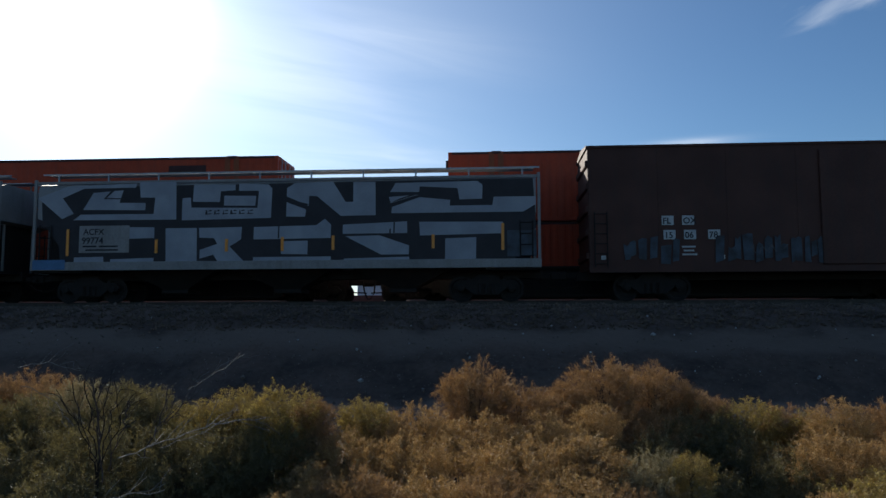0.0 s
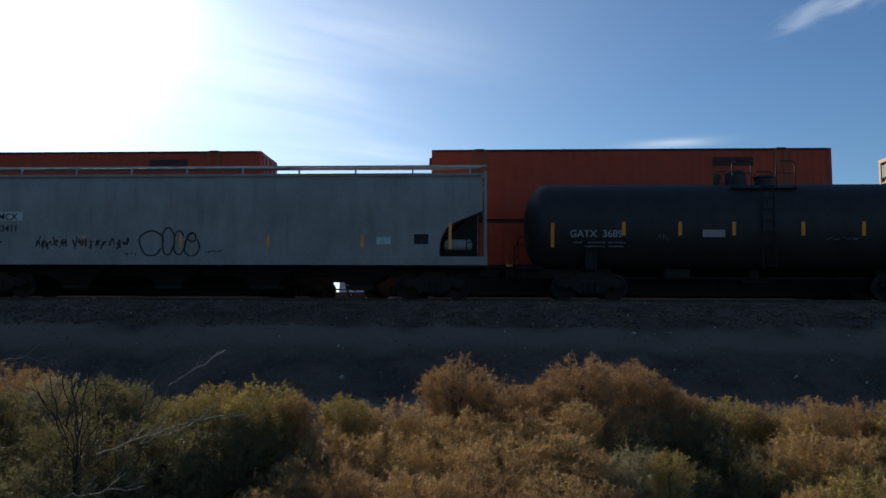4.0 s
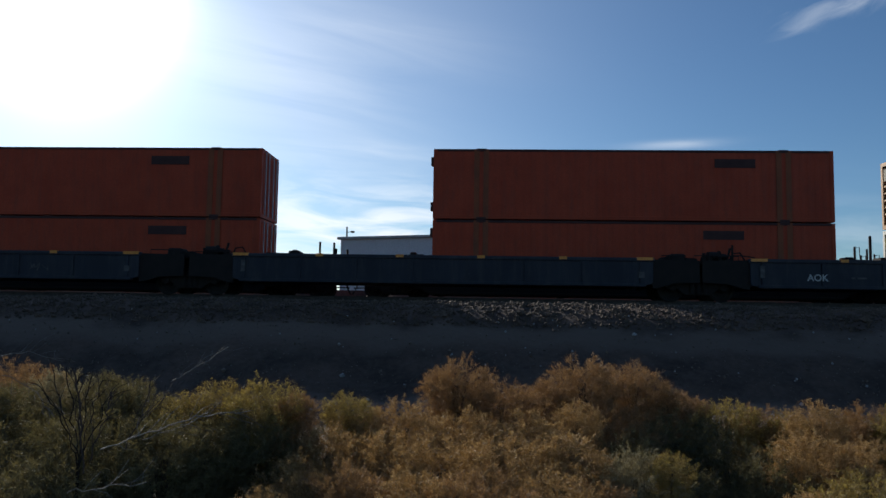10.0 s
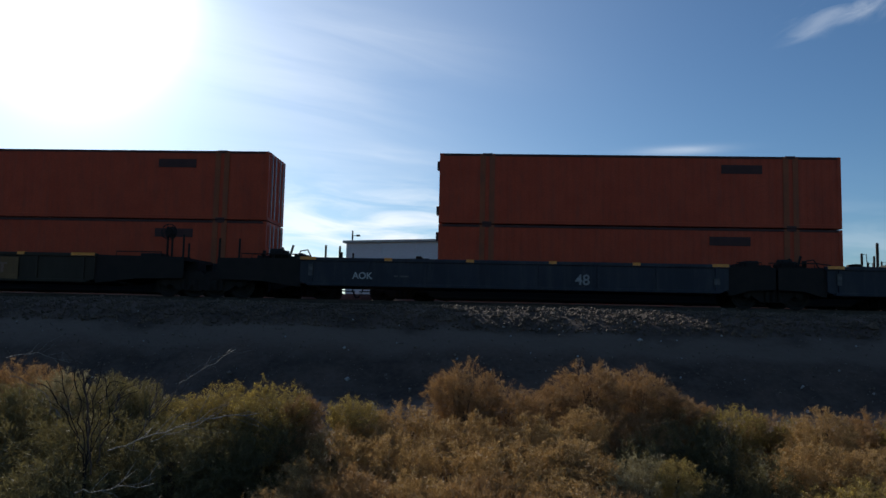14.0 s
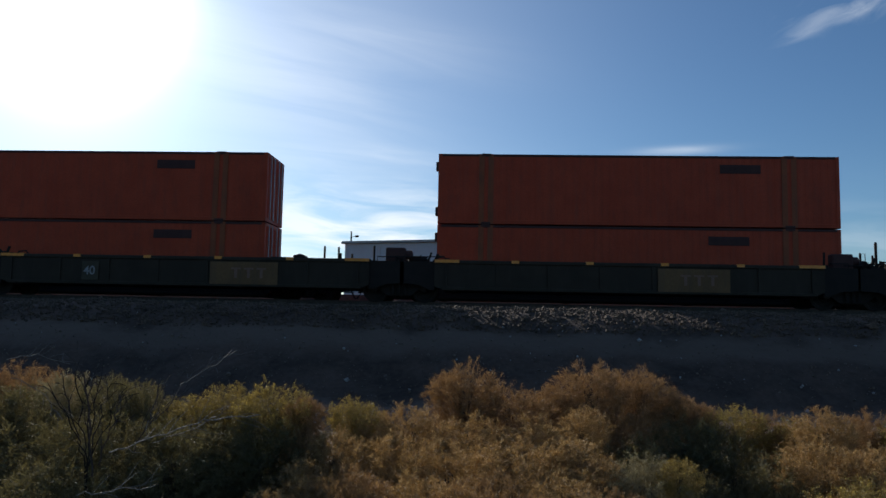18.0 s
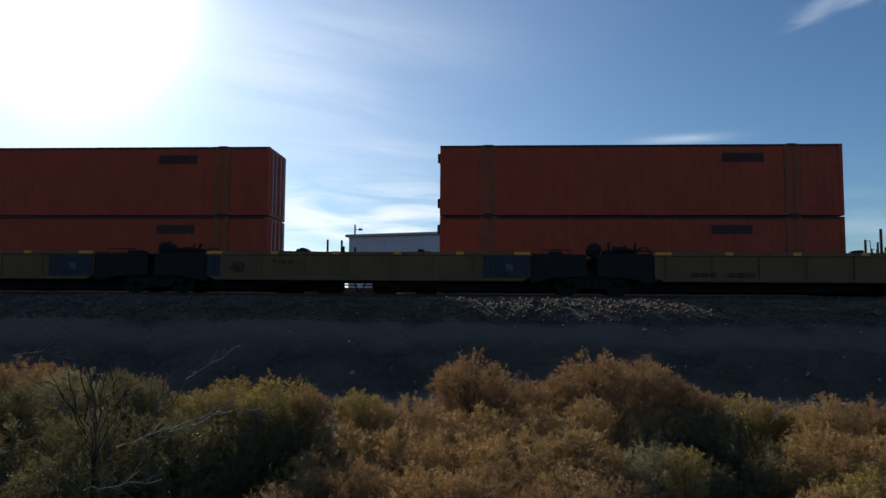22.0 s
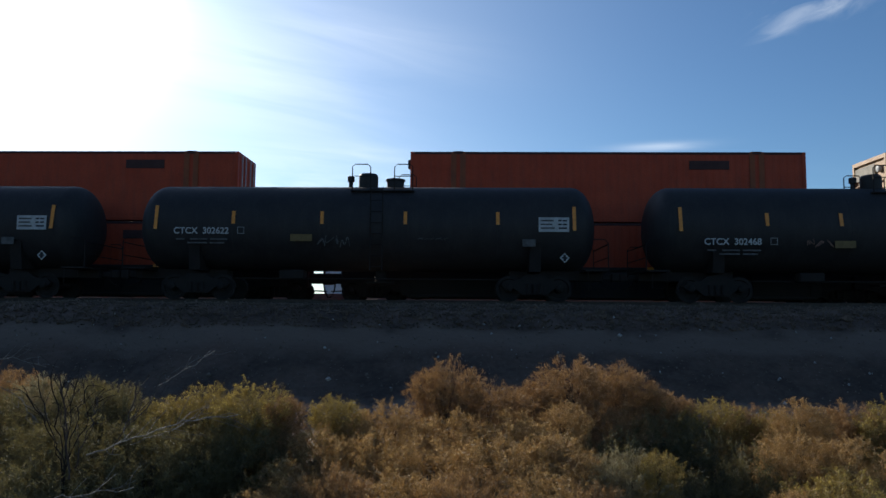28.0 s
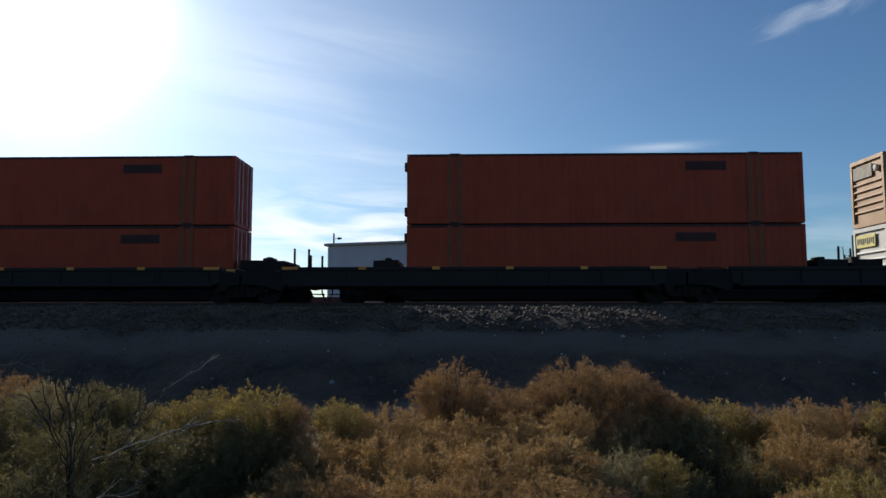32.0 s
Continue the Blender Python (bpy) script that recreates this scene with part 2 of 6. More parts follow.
M = {
    "orange": surface("container_orange", (0.46, 0.062, 0.021), (0.39, 0.05, 0.017), 0.55, 0, 1.2, 30, 0.05, 0.9, (0.16, 0.05, 0.03), 0.45),
    "orange_dull": surface("container_faded", (0.32, 0.085, 0.032), (0.24, 0.07, 0.03), 0.6, 0, 1.5, 30, 0.05, 0.9, (0.12, 0.06, 0.04), 0.5),
    "tan": surface("container_tan", (0.40, 0.23, 0.11), (0.34, 0.2, 0.1), 0.55, 0, 1.5, 40, 0.05, 0.9, (0.3, 0.2, 0.1), 0.4),
    "white": surface("container_white", (0.55, 0.55, 0.52), (0.48, 0.48, 0.45), 0.5, 0, 1.5, 40, 0.05, 0.9, (0.4, 0.36, 0.3), 0.4),
    "strip": surface("marking_yellow", (0.62, 0.55, 0.16), (0.55, 0.48, 0.14), 0.5, 0, 4, 40, 0.02),
    "yellow": surface("reflector_yellow", (0.85, 0.29, 0.025), (0.7, 0.23, 0.02), 0.35, 0, 6, 60, 0.02),
    "letters": surface("white_lettering", (0.52, 0.52, 0.5), (0.4, 0.4, 0.385), 0.6, 0, 8, 60, 0.0),
    "letters_dim": surface("dull_lettering", (0.34, 0.33, 0.32), (0.22, 0.215, 0.21), 0.6, 0, 8, 60, 0.0),
    "black_letters": surface("black_lettering", (0.02, 0.02, 0.025), None, 0.6, 0, 8, 60, 0.0),
    "tank": surface("tank_black", (0.026, 0.0235, 0.0235), (0.036, 0.032, 0.031), 0.6, 0, 1.4, 25, 0.04, 0.9, (0.06, 0.055, 0.05), 0.35),
    "frame": surface("frame_black", (0.017, 0.0135, 0.0115), (0.026, 0.02, 0.017), 0.8, 0, 3, 40, 0.2),
    "wheel": surface("wheel_steel", (0.026, 0.021, 0.018), (0.018, 0.015, 0.013), 0.8, 0.0, 5, 40, 0.1),
    "grey": surface("hopper_grey", (0.3, 0.278, 0.262), (0.235, 0.218, 0.205), 0.6, 0, 0.7, 30, 0.05, 0.92, (0.16, 0.138, 0.115), 0.5),
    "brown": surface("boxcar_brown", (0.092, 0.038, 0.027), (0.07, 0.03, 0.022), 0.65, 0, 0.8, 30, 0.06, 0.9, (0.05, 0.035, 0.03), 0.5),
    "navy": surface("well_navy", (0.038, 0.04, 0.051), (0.029, 0.031, 0.04), 0.65, 0, 1.0, 30, 0.06, 0.9, (0.1, 0.09, 0.08), 0.4),
    "olive": surface("well_olive", (0.046, 0.034, 0.022), (0.034, 0.025, 0.017), 0.7, 0, 1.0, 30, 0.06, 0.9, (0.06, 0.045, 0.035), 0.4),
    "sand": surface("well_sand", (0.2, 0.108, 0.046), (0.16, 0.088, 0.038), 0.65, 0, 1.0, 30, 0.06, 0.9, (0.08, 0.06, 0.045), 0.5),
    "black": surface("well_black", (0.02, 0.018, 0.017), (0.026, 0.023, 0.02), 0.7, 0, 1.0, 30, 0.06),
    "dull_steel": surface("weathered_panel", (0.3, 0.27, 0.22), (0.24, 0.22, 0.18), 0.7, 0.0, 4, 40, 0.05),
    "steel": surface("galvanised_steel", (0.35, 0.36, 0.37), (0.28, 0.29, 0.3), 0.45, 0.7, 4, 40, 0.05),
    "rail": surface("rail_steel", (0.08, 0.062, 0.05), (0.06, 0.045, 0.036), 0.6, 0.3, 6, 50, 0.1),
    "tie": surface("tie_wood", (0.07, 0.055, 0.045), (0.05, 0.04, 0.035), 0.9, 0, 4, 30, 0.4),
    "ballast": surface("ballast_stone", (0.165, 0.118, 0.085), (0.076, 0.055, 0.04), 0.9, 0, 2.0, 30, 0.6, vary=0.2),
    "wall": surface("warehouse_wall", (0.55, 0.57, 0.6), (0.5, 0.52, 0.55), 0.6, 0, 0.3, 8, 0.03, 0.9, (0.4, 0.4, 0.4), 0.3),
    "graffiti": surface("graffiti_silver", (0.34, 0.345, 0.37), (0.27, 0.275, 0.3), 0.5, 0, 1.5, 40, 0.02, 0.9, (0.25, 0.27, 0.3), 0.3),
    "graffiti_dark": surface("graffiti_black", (0.022, 0.019, 0.022), (0.034, 0.03, 0.034), 0.5, 0, 1.5, 40, 0.02),
    "blue_faded": surface("graffiti_faded_blue", (0.07, 0.09, 0.11), (0.045, 0.042, 0.045), 0.6, 0, 2, 40, 0.02),
    "silver_faded": surface("graffiti_faded_silver", (0.068, 0.07, 0.078), (0.024, 0.024, 0.026), 0.6, 0, 2.5, 40, 0.02),
    "ochre": surface("dull_ochre", (0.2, 0.13, 0.05), (0.15, 0.1, 0.04), 0.6, 0, 6, 50, 0.0),
    "frame_light": surface("worn_lettering", (0.12, 0.115, 0.11), (0.07, 0.068, 0.065), 0.6, 0, 6, 50, 0.0),
    "pinkish": surface("pink_patch", (0.34, 0.27, 0.27), (0.28, 0.22, 0.22), 0.6, 0, 6, 50, 0.0),
    "rust": surface("rust_paint", (0.26, 0.14, 0.1), (0.21, 0.12, 0.09), 0.7, 0, 6, 50, 0.0),
    "rust_dark": surface("dull_red_paint", (0.08, 0.035, 0.03), (0.06, 0.028, 0.025), 0.7, 0, 2, 50, 0.03),
    "olive_light": surface("faded_olive", (0.078, 0.066, 0.045), (0.06, 0.05, 0.034), 0.7, 0, 2, 50, 0.03),
    "bank_stone": surface("bank_stone", (0.2, 0.155, 0.12), (0.12, 0.09, 0.07), 0.9, 0, 2.0, 30, 0.5),
    "pale_stone": surface("pale_stone", (0.4, 0.38, 0.35), (0.3, 0.28, 0.26), 0.9, 0, 6, 50, 0.2),
    "blue": surface("graffiti_blue", (0.09, 0.19, 0.33), (0.07, 0.15, 0.26), 0.5, 0, 2, 40, 0.02),
}

# ---- mesh tools ----


class Mesh:
    """Collects simple solids into one mesh."""

    def __init__(self):
        self.v, self.f = [], []

    def add(self, vs, fs):
        n = len(self.v)
        self.v += [tuple(p) for p in vs]
        self.f += [tuple(i + n for i in f) for f in fs]
        return self

    def box(self, x0, x1, y0, y1, z0, z1, c=0.0):
        if c <= 0:
            vs = [(x, y, z) for z in (z0, z1) for y in (y0, y1) for x in (x0, x1)]
            return self.add(vs, [(0, 2, 3, 1), (4, 5, 7, 6), (0, 1, 5, 4), (2, 6, 7, 3), (0, 4, 6, 2), (1, 3, 7, 5)])
        vs, ids = [], {}
        for i, x in enumerate((x0, x1)):
            for j, y in enumerate((y0, y1)):
                for k, z in enumerate((z0, z1)):
                    sx, sy, sz = c * (1 - 2 * i), c * (1 - 2 * j), c * (1 - 2 * k)
                    for a, p in enumerate(((x, y + sy, z + sz), (x + sx, y, z + sz), (x + sx, y + sy, z))):
                        ids[i, j, k, a] = len(vs)
                        vs.append(p)
        g = ids
        fs = [[g[i, j, k, 0] for j, k in ((0, 0), (1, 0), (1, 1), (0, 1))] for i in (0, 1)]
        fs += [[g[i, j, k, 1] for i, k in ((0, 0), (1, 0), (1, 1), (0, 1))] for j in (0, 1)]
        fs += [[g[i, j, k, 2] for i, j in ((0, 0), (1, 0), (1, 1), (0, 1))] for k in (0, 1)]
        fs += [[g[0, j, k, 1], g[1, j, k, 1], g[1, j, k, 2], g[0, j, k, 2]] for j in (0, 1) for k in (0, 1)]
        fs += [[g[i, 0, k, 0], g[i, 1, k, 0], g[i, 1, k, 2], g[i, 0, k, 2]] for i in (0, 1) for k in (0, 1)]
        fs += [[g[i, j, 0, 0], g[i, j, 1, 0], g[i, j, 1, 1], g[i, j, 0, 1]] for i in (0, 1) for j in (0, 1)]
        fs += [[g[i, j, k, a] for a in range(3)] for i in (0, 1) for j in (0, 1) for k in (0, 1)]
        return self.add(vs, fs)

    def prism(self, outline, lo, hi, axis="y"):
        """An outline of (a, b) pairs carried from lo to hi: axis y takes (x, z), x takes (y, z), z takes (x, y)."""
        n = len(outline)
        put = {"y": lambda a, b, h: (a, h, b), "x": lambda a, b, h: (h, a, b), "z": lambda a, b, h: (a, b, h)}[axis]
        vs = [put(a, b, h) for h in (lo, hi) for a, b in outline]
        fs = [tuple(range(n)), tuple(range(2 * n - 1, n - 1, -1))]
        fs += [(i, n + i, n + (i + 1) % n, (i + 1) % n) for i in range(n)]
        return self.add(vs, fs)

    def lathe(self, profile, seg=24, axis="x", at=(0, 0, 0)):
        """(along, radius) pairs turned round an axis."""
        vs, fs = [], []
        for h, r in profile:
            for k in range(seg):
                a = 2 * math.pi * k / seg
                c, s = r * math.cos(a), r * math.sin(a)
                p = {"x": (h, c, s), "y": (c, h, s), "z": (c, s, h)}[axis]
                vs.append((p[0] + at[0], p[1] + at[1], p[2] + at[2]))
        n = len(profile)
        for i in range(n - 1):
            for k in range(seg):
                fs.append((i * seg + k, i * seg + (k + 1) % seg, (i + 1) * seg + (k + 1) % seg, (i + 1) * seg + k))
        fs += [tuple(range(seg))[::-1], tuple(range((n - 1) * seg, n * seg))]
        return self.add(vs, fs)

    def tube(self, pts, r=0.02, seg=6):
        """A round bar through points."""
        pts = [Vector(p) for p in pts]
        vs, fs = [], []
        for i, p in enumerate(pts):
            d = (pts[min(i + 1, len(pts) - 1)] - pts[max(i - 1, 0)]).normalized()
            u = d.cross(Vector((0, 0, 1)) if abs(d.z) < 0.9 else Vector((1, 0, 0))).normalized()
            w = d.cross(u)
            for k in range(seg):
                a = 2 * math.pi * k / seg
                vs.append(p + r * (math.cos(a) * u + math.sin(a) * w))
        for i in range(len(pts) - 1):
            for k in range(seg):
                fs.append((i * seg + k, i * seg + (k + 1) % seg, (i + 1) * seg + (k + 1) % seg, (i + 1) * seg + k))
        fs += [tuple(range(seg))[::-1], tuple(range((len(pts) - 1) * seg, len(pts) * seg))]
        return self.add(vs, fs)

    def done(self, name, material, smooth=True):
        me = bpy.data.meshes.new(name)
        me.from_pydata(self.v, [], self.f)
        bm = bmesh.new(); bm.from_mesh(me)
        bmesh.ops.recalc_face_normals(bm, faces=bm.faces)
        bm.to_mesh(me); bm.free()
        if smooth:
            me.polygons.foreach_set("use_smooth", [True] * len(me.polygons))
            me.set_sharp_from_angle(angle=radians(35))
        me.materials.append(material)
        return me


def part(name, me, parent, label="", at=None):
    ob = new(name, me)
    ob.parent = parent
    if at is not None:
        ob.matrix_basis = at
    if label:
        ob["label"] = label
    return ob


def thing(name, label, category, group="", kind="", at=None, data=None):
    ob = new(name, data)
    if at is not None:
        ob.matrix_basis = at
    return tagged(ob, label, category, group, kind)


def text_mesh(text, size, material, depth=0.002):
    cu = bpy.data.curves.new("lettering", "FONT")
    cu.body, cu.size, cu.extrude, cu.align_x = text, size, depth, "LEFT"
    cu.offset = size * 0.018
    ob = bpy.data.objects.new("lettering", cu)
    scene.collection.objects.link(ob)
    me = bpy.data.meshes.new_from_object(ob.evaluated_get(bpy.context.evaluated_depsgraph_get()))
    bpy.data.objects.remove(ob)
    me.materials.append(material)
    return me


# ---- plan ----
RAIL = 2.09            # top of both tracks' rails
NEAR_Y, FAR_Y = 27.05, 31.54


def shift(t):
    """Way of the moving train along the track, 0 at 16 s."""
    q = (t - 16) / 16
    return 0.03 + 224.181 * q + 0.553 * q**2 + 0.317 * q**3 + 0.694 * q**4 + 0.274 * q**5


MOVING = []            # (car, place along the train)
STACKED = []           # (container or car of the far train, its place before it sets off)


def creep(t):
    """Way of the far train, which slowly sets off to the left after 20 s."""
    ways = ((0, 0), (20, 0), (21, -0.016), (22, -0.042), (23, -0.07), (24, -0.107), (25, -0.161), (26, -0.218), (28, -0.326), (30, -0.432), (32, -0.542))
    for (a, p), (b, q) in zip(ways, ways[1:]):
        if a <= t <= b:
            return p + (q - p) * (t - a) / (b - a)
    return 0.0


# ---- ground ----
#  y, z across the track: flat by the camera, bank, wide shoulder, two tracks, far plain
PROFILE = [(-400, 0.0), (-60, 0.0), (0, 0.0), (4, -0.08), (9, -0.18), (13, -0.2), (14.4, -0.2), (14.9, -0.1), (17.15, 1.2), (17.9, 1.55), (18.8, 1.77),
           (20.0, 1.83), (25.0, 1.85), (29, 1.86), (35.15, 1.87), (35.4, 2.36), (37.5, 2.36), (44, 1.4), (60, 1.0), (300, 0.5), (4000, 0.0)]


def ground_z(y):
    for (a, za), (b, zb) in zip(PROFILE, PROFILE[1:]):
        if a <= y <= b:
            return za + (zb - za) * (y - a) / (b - a)
    return 0.0


def bumpy_z(x, y):
    z = ground_z(y)
    if 35 < y < 38:
        q = min(max((abs(x + 6.5) - 1.25) / 0.3, 0.0), 1.0)
        z += 0.18 + 0.6 * q
    if 2 < y < 24 and abs(x) < 45:
        z += 0.06 * noise.noise((x * 0.35, y * 0.35, 0)) + 0.04 * noise.noise((x * 1.3, y * 1.3, 3)) + 0.02 * noise.noise((x * 4, y * 4, 9))
    return z


def make_ground():
    xs = [-4000, -1500, -600, -300, -120, -60] + list(np.arange(-40, -8.4, 0.5)) + list(np.arange(-8.4, -4.7, 0.1)) + list(np.arange(-4.7, 41, 0.5)) + [60, 120, 300, 600, 1500, 4000]
    ys = [-400, -150, -60, -30, -10, 0] + list(np.arange(2, 26, 0.35)) + [26, 28, 29, 30, 32, 35.15, 35.4, 37.5, 44, 60, 100, 300, 1000, 4000]
    V = []
    for y in ys:
        for x in xs:
            V.append((x, y, bumpy_z(x, y)))
    n = len(xs)
    F = [(j * n + i, j * n + i + 1, (j + 1) * n + i + 1, (j + 1) * n + i) for j in range(len(ys) - 1) for i in range(n - 1)]
    me = bpy.data.meshes.new("ground")
    me.from_pydata(V, [], F)
    me.polygons.foreach_set("use_smooth", [True] * len(F))
    me.materials.append(M_GROUND)
    return thing("ground", "dark dry desert dirt and gravel bank below the railway", "ground", kind="structure", data=me)


M_GROUND = surface("desert_dirt", (0.112, 0.072, 0.052), (0.056, 0.038, 0.029), 0.95, 0, 0.8, 9, 0.9, 0.0, (0.135, 0.1, 0.08), 0.5)


def pale_band(ma, y0, y1, colour):
    """Mixes a paler colour into the ground from about y0 to y1, with ragged edges."""
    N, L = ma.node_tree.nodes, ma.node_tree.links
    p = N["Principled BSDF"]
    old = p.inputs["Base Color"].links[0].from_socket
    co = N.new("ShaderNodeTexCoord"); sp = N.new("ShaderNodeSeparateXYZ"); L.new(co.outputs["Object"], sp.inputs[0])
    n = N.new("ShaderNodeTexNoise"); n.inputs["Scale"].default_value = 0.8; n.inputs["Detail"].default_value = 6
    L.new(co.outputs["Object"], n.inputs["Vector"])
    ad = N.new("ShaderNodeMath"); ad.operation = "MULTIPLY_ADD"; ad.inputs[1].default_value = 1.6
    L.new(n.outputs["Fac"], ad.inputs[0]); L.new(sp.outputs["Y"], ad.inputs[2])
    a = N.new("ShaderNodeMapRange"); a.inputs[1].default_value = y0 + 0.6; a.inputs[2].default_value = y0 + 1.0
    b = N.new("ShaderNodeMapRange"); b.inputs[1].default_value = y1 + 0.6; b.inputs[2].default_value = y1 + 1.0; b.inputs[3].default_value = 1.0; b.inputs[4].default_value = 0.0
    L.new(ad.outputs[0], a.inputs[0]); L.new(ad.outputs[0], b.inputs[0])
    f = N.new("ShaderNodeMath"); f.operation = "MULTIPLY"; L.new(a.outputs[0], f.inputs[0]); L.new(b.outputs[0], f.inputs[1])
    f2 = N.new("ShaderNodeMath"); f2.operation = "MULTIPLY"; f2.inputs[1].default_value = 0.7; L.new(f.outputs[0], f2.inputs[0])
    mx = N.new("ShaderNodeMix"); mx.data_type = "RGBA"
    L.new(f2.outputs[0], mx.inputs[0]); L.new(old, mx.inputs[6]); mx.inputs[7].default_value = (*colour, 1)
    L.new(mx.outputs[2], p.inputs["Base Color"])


pale_band(M_GROUND, 16.5, 17.3, (0.155, 0.112, 0.085))
pale_band(M_GROUND, 13.6, 14.7, (0.18, 0.132, 0.1))
make_ground()


def make_track(name, y):
    t = thing(name, "standard gauge railway track on dark ballast", "railway track", kind="structure", at=pose(0, y, RAIL))
    prof = [(-0.07, -0.17), (0.07, -0.17), (0.07, -0.155), (0.012, -0.14), (0.012, -0.04), (0.036, -0.03), (0.036, 0), (-0.036, 0), (-0.036, -0.03),
            (-0.012, -0.04), (-0.012, -0.14), (-0.07, -0.155)]
    for s in (-0.7535, 0.7535):
        part("rail", Mesh().prism([(a + s, b) for a, b in prof], -500, 500, "x").done("rail", M["rail"]), t)
    tie = Mesh().box(-0.115, 0.115, -1.3, 1.3, -0.33, -0.172, 0.01).done("tie", M["tie"], False)
    for k in range(-35, 36):
        part("tie", tie, t, at=pose(k * 0.53, random.uniform(-0.03, 0.03), random.uniform(-0.008, 0.004), 0, 0, random.uniform(-0.6, 0.6)))
    return t


make_track("near_track", NEAR_Y)
make_track("far_track", FAR_Y)

# ---- far container train ----
CL, CW, CH = 16.15, 2.59, 2.896


def corrugated(x0, x1, z0, z1, y, depth, pitch, out=-1):
    """A ribbed sheet in the x, z plane, set in and out by depth."""
    pts, x = [], x0
    while x < x1 - 1e-6:
        for dx, d in ((0, 0), (0.35, 0), (0.5, 1), (0.85, 1)):
            if x + dx * pitch < x1:
                pts.append((x + dx * pitch, y - out * depth * d))
        x += pitch
    pts.append((x1, y))
    m = Mesh()
    n = len(pts)
    m.add([(a, b, z) for z in (z0, z1) for a, b in pts], [(i, i + 1, n + i + 1, n + i) for i in range(n - 1)])
    return m


def container(colour, label, at, vent=True, mark=(0.0, 0.0)):
    c = thing("shipping_container", label, "container", "containers on the far train", at=at)
    m = M[colour]
    core = Mesh().box(0.05, CL - 0.05, 0.06, CW - 0.06, 0.12, CH - 0.06)
    part("body", core.done("body", m, False), c)
    for y, o in ((0.012, -1), (CW - 0.012, 1)):
        part("side_panel", corrugated(0.12, CL - 0.12, 0.16, CH - 0.1, y, 0.011, 0.3, o).done("side_panel", m, False), c)
    for x in (0.0, CL) if vent else (CL,):
        g = corrugated(0.1, CW - 0.1, 0.16, CH - 0.1, 0.012, 0.04, 0.3)
        mat4 = pose(x, 0 if x else CW, 0, 0, 0, 90 if x else -90)
        part("end_panel", g.done("end_panel", m, False), c, at=mat4)
    for y0, y1 in ((0, 0.09), (CW - 0.09, CW)):
        part("top_rail", Mesh().box(0, CL, y0, y1, CH - 0.1, CH, 0.012).done("top_rail", M["rust_dark"] if vent else m, False), c)
        part("bottom_rail", Mesh().box(0, CL, y0, y1, 0, 0.16, 0.012).done("bottom_rail", m, False), c)
        for x in (1.98, CL - 1.98):
            for xa in (x - 0.3, x + 0.08):
                part("stacking_post", Mesh().box(xa, xa + 0.22, y0 - 0.006, y1 + 0.006, 0, CH).done("stacking_post", M["orange_dull"] if colour == "orange" else m, False), c)
            for za in (-0.03, CH - 0.09):
                part("corner_casting", Mesh().box(x - 0.2, x + 0.2, y0 - 0.01, y1 + 0.01, za, za + 0.115, 0.01).done("corner_casting", M["rust_dark"], False), c)
    for x0, x1 in ((0, 0.16), (CL - 0.16, CL)):
        for y0, y1 in ((-0.005, 0.12), (CW - 0.12, CW + 0.005)):
            part("corner_post", Mesh().box(x0, x1, y0, y1, 0.0, CH, 0.015).done("corner_post", m, False), c)
        part("end_header", Mesh().box(x0, x1, 0.12, CW - 0.12, CH - 0.14, CH).done("end_header", m, False), c)
        part("end_sill", Mesh().box(x0, x1, 0.12, CW - 0.12, 0, 0.16).done("end_sill", m, False), c)
    # lock rods on the door end
    for y in (0.45, 0.95, 1.64, 2.14) if vent else ():
        part("lock_rod", Mesh().tube([(CL + 0.05, y, 0.1), (CL + 0.05, y, CH - 0.08)], 0.022).done("lock_rod", M["steel"]), c)
    if vent:
        for z in (0.32, 2.2):
            part("end_bracket", Mesh().box(-0.1, 0.02, 0.02, 0.3, z, z + 0.36, 0.02).done("end_bracket", M["rust_dark"], False), c)
        part("marking_panel", Mesh().box(CL - 4.72 + mark[0], CL - 3.1 + mark[0], -0.008, 0.02, CH - 0.72 + mark[1], CH - 0.36 + mark[1]).done("marking_panel", M["rust_dark"], False), c, "dark rectangular marking panel")
    else:
        # sunlit front end: louvred service panels
        part("end_frame", Mesh().box(-0.05, 0.0, 0.0, 0.14, 0, CH).box(-0.05, 0.0, CW - 0.14, CW, 0, CH).box(-0.05, 0.0, 0.14, CW - 0.14, CH - 0.16, CH)
             .box(-0.05, 0.0, 0.14, CW - 0.14, 0.0, 0.18).done("end_frame", m, False), c)
        top = CH - 0.28
        part("machine_panel", Mesh().box(-0.035, 0.0, 0.9, CW - 0.2, top - 0.55, top, 0.01).done("machine_panel", M["dull_steel"] if colour == "tan" else M["strip"], False), c)
        if colour == "tan":
            part("machine_fan", Mesh().lathe([(-0.12, 0.08), (-0.1, 0.13), (0.0, 0.15)], 18, "x", (0, 0.55, top - 0.28)).done("machine_fan", M["letters"]), c, "round steel fan cover")
        else:
            m2 = Mesh()
            for k in range(9):
                m2.box(-0.042, -0.034, CW - 0.4 - k * 0.15, CW - 0.3 - k * 0.15, top - 0.42 + 0.06 * (k % 3 == 1), top - 0.15)
            part("small_print", m2.done("small_print", M["black_letters"], False), c)
        for k in range(5):
            z = top - 0.78 - k * 0.3
            part("louvre", Mesh().prism([(-0.04, z), (-0.01, z + 0.06), (0.0, z + 0.06), (0.0, z - 0.02), (-0.04, z - 0.02)], 0.2, CW - 0.2).done("louvre", m, False), c)
    return c


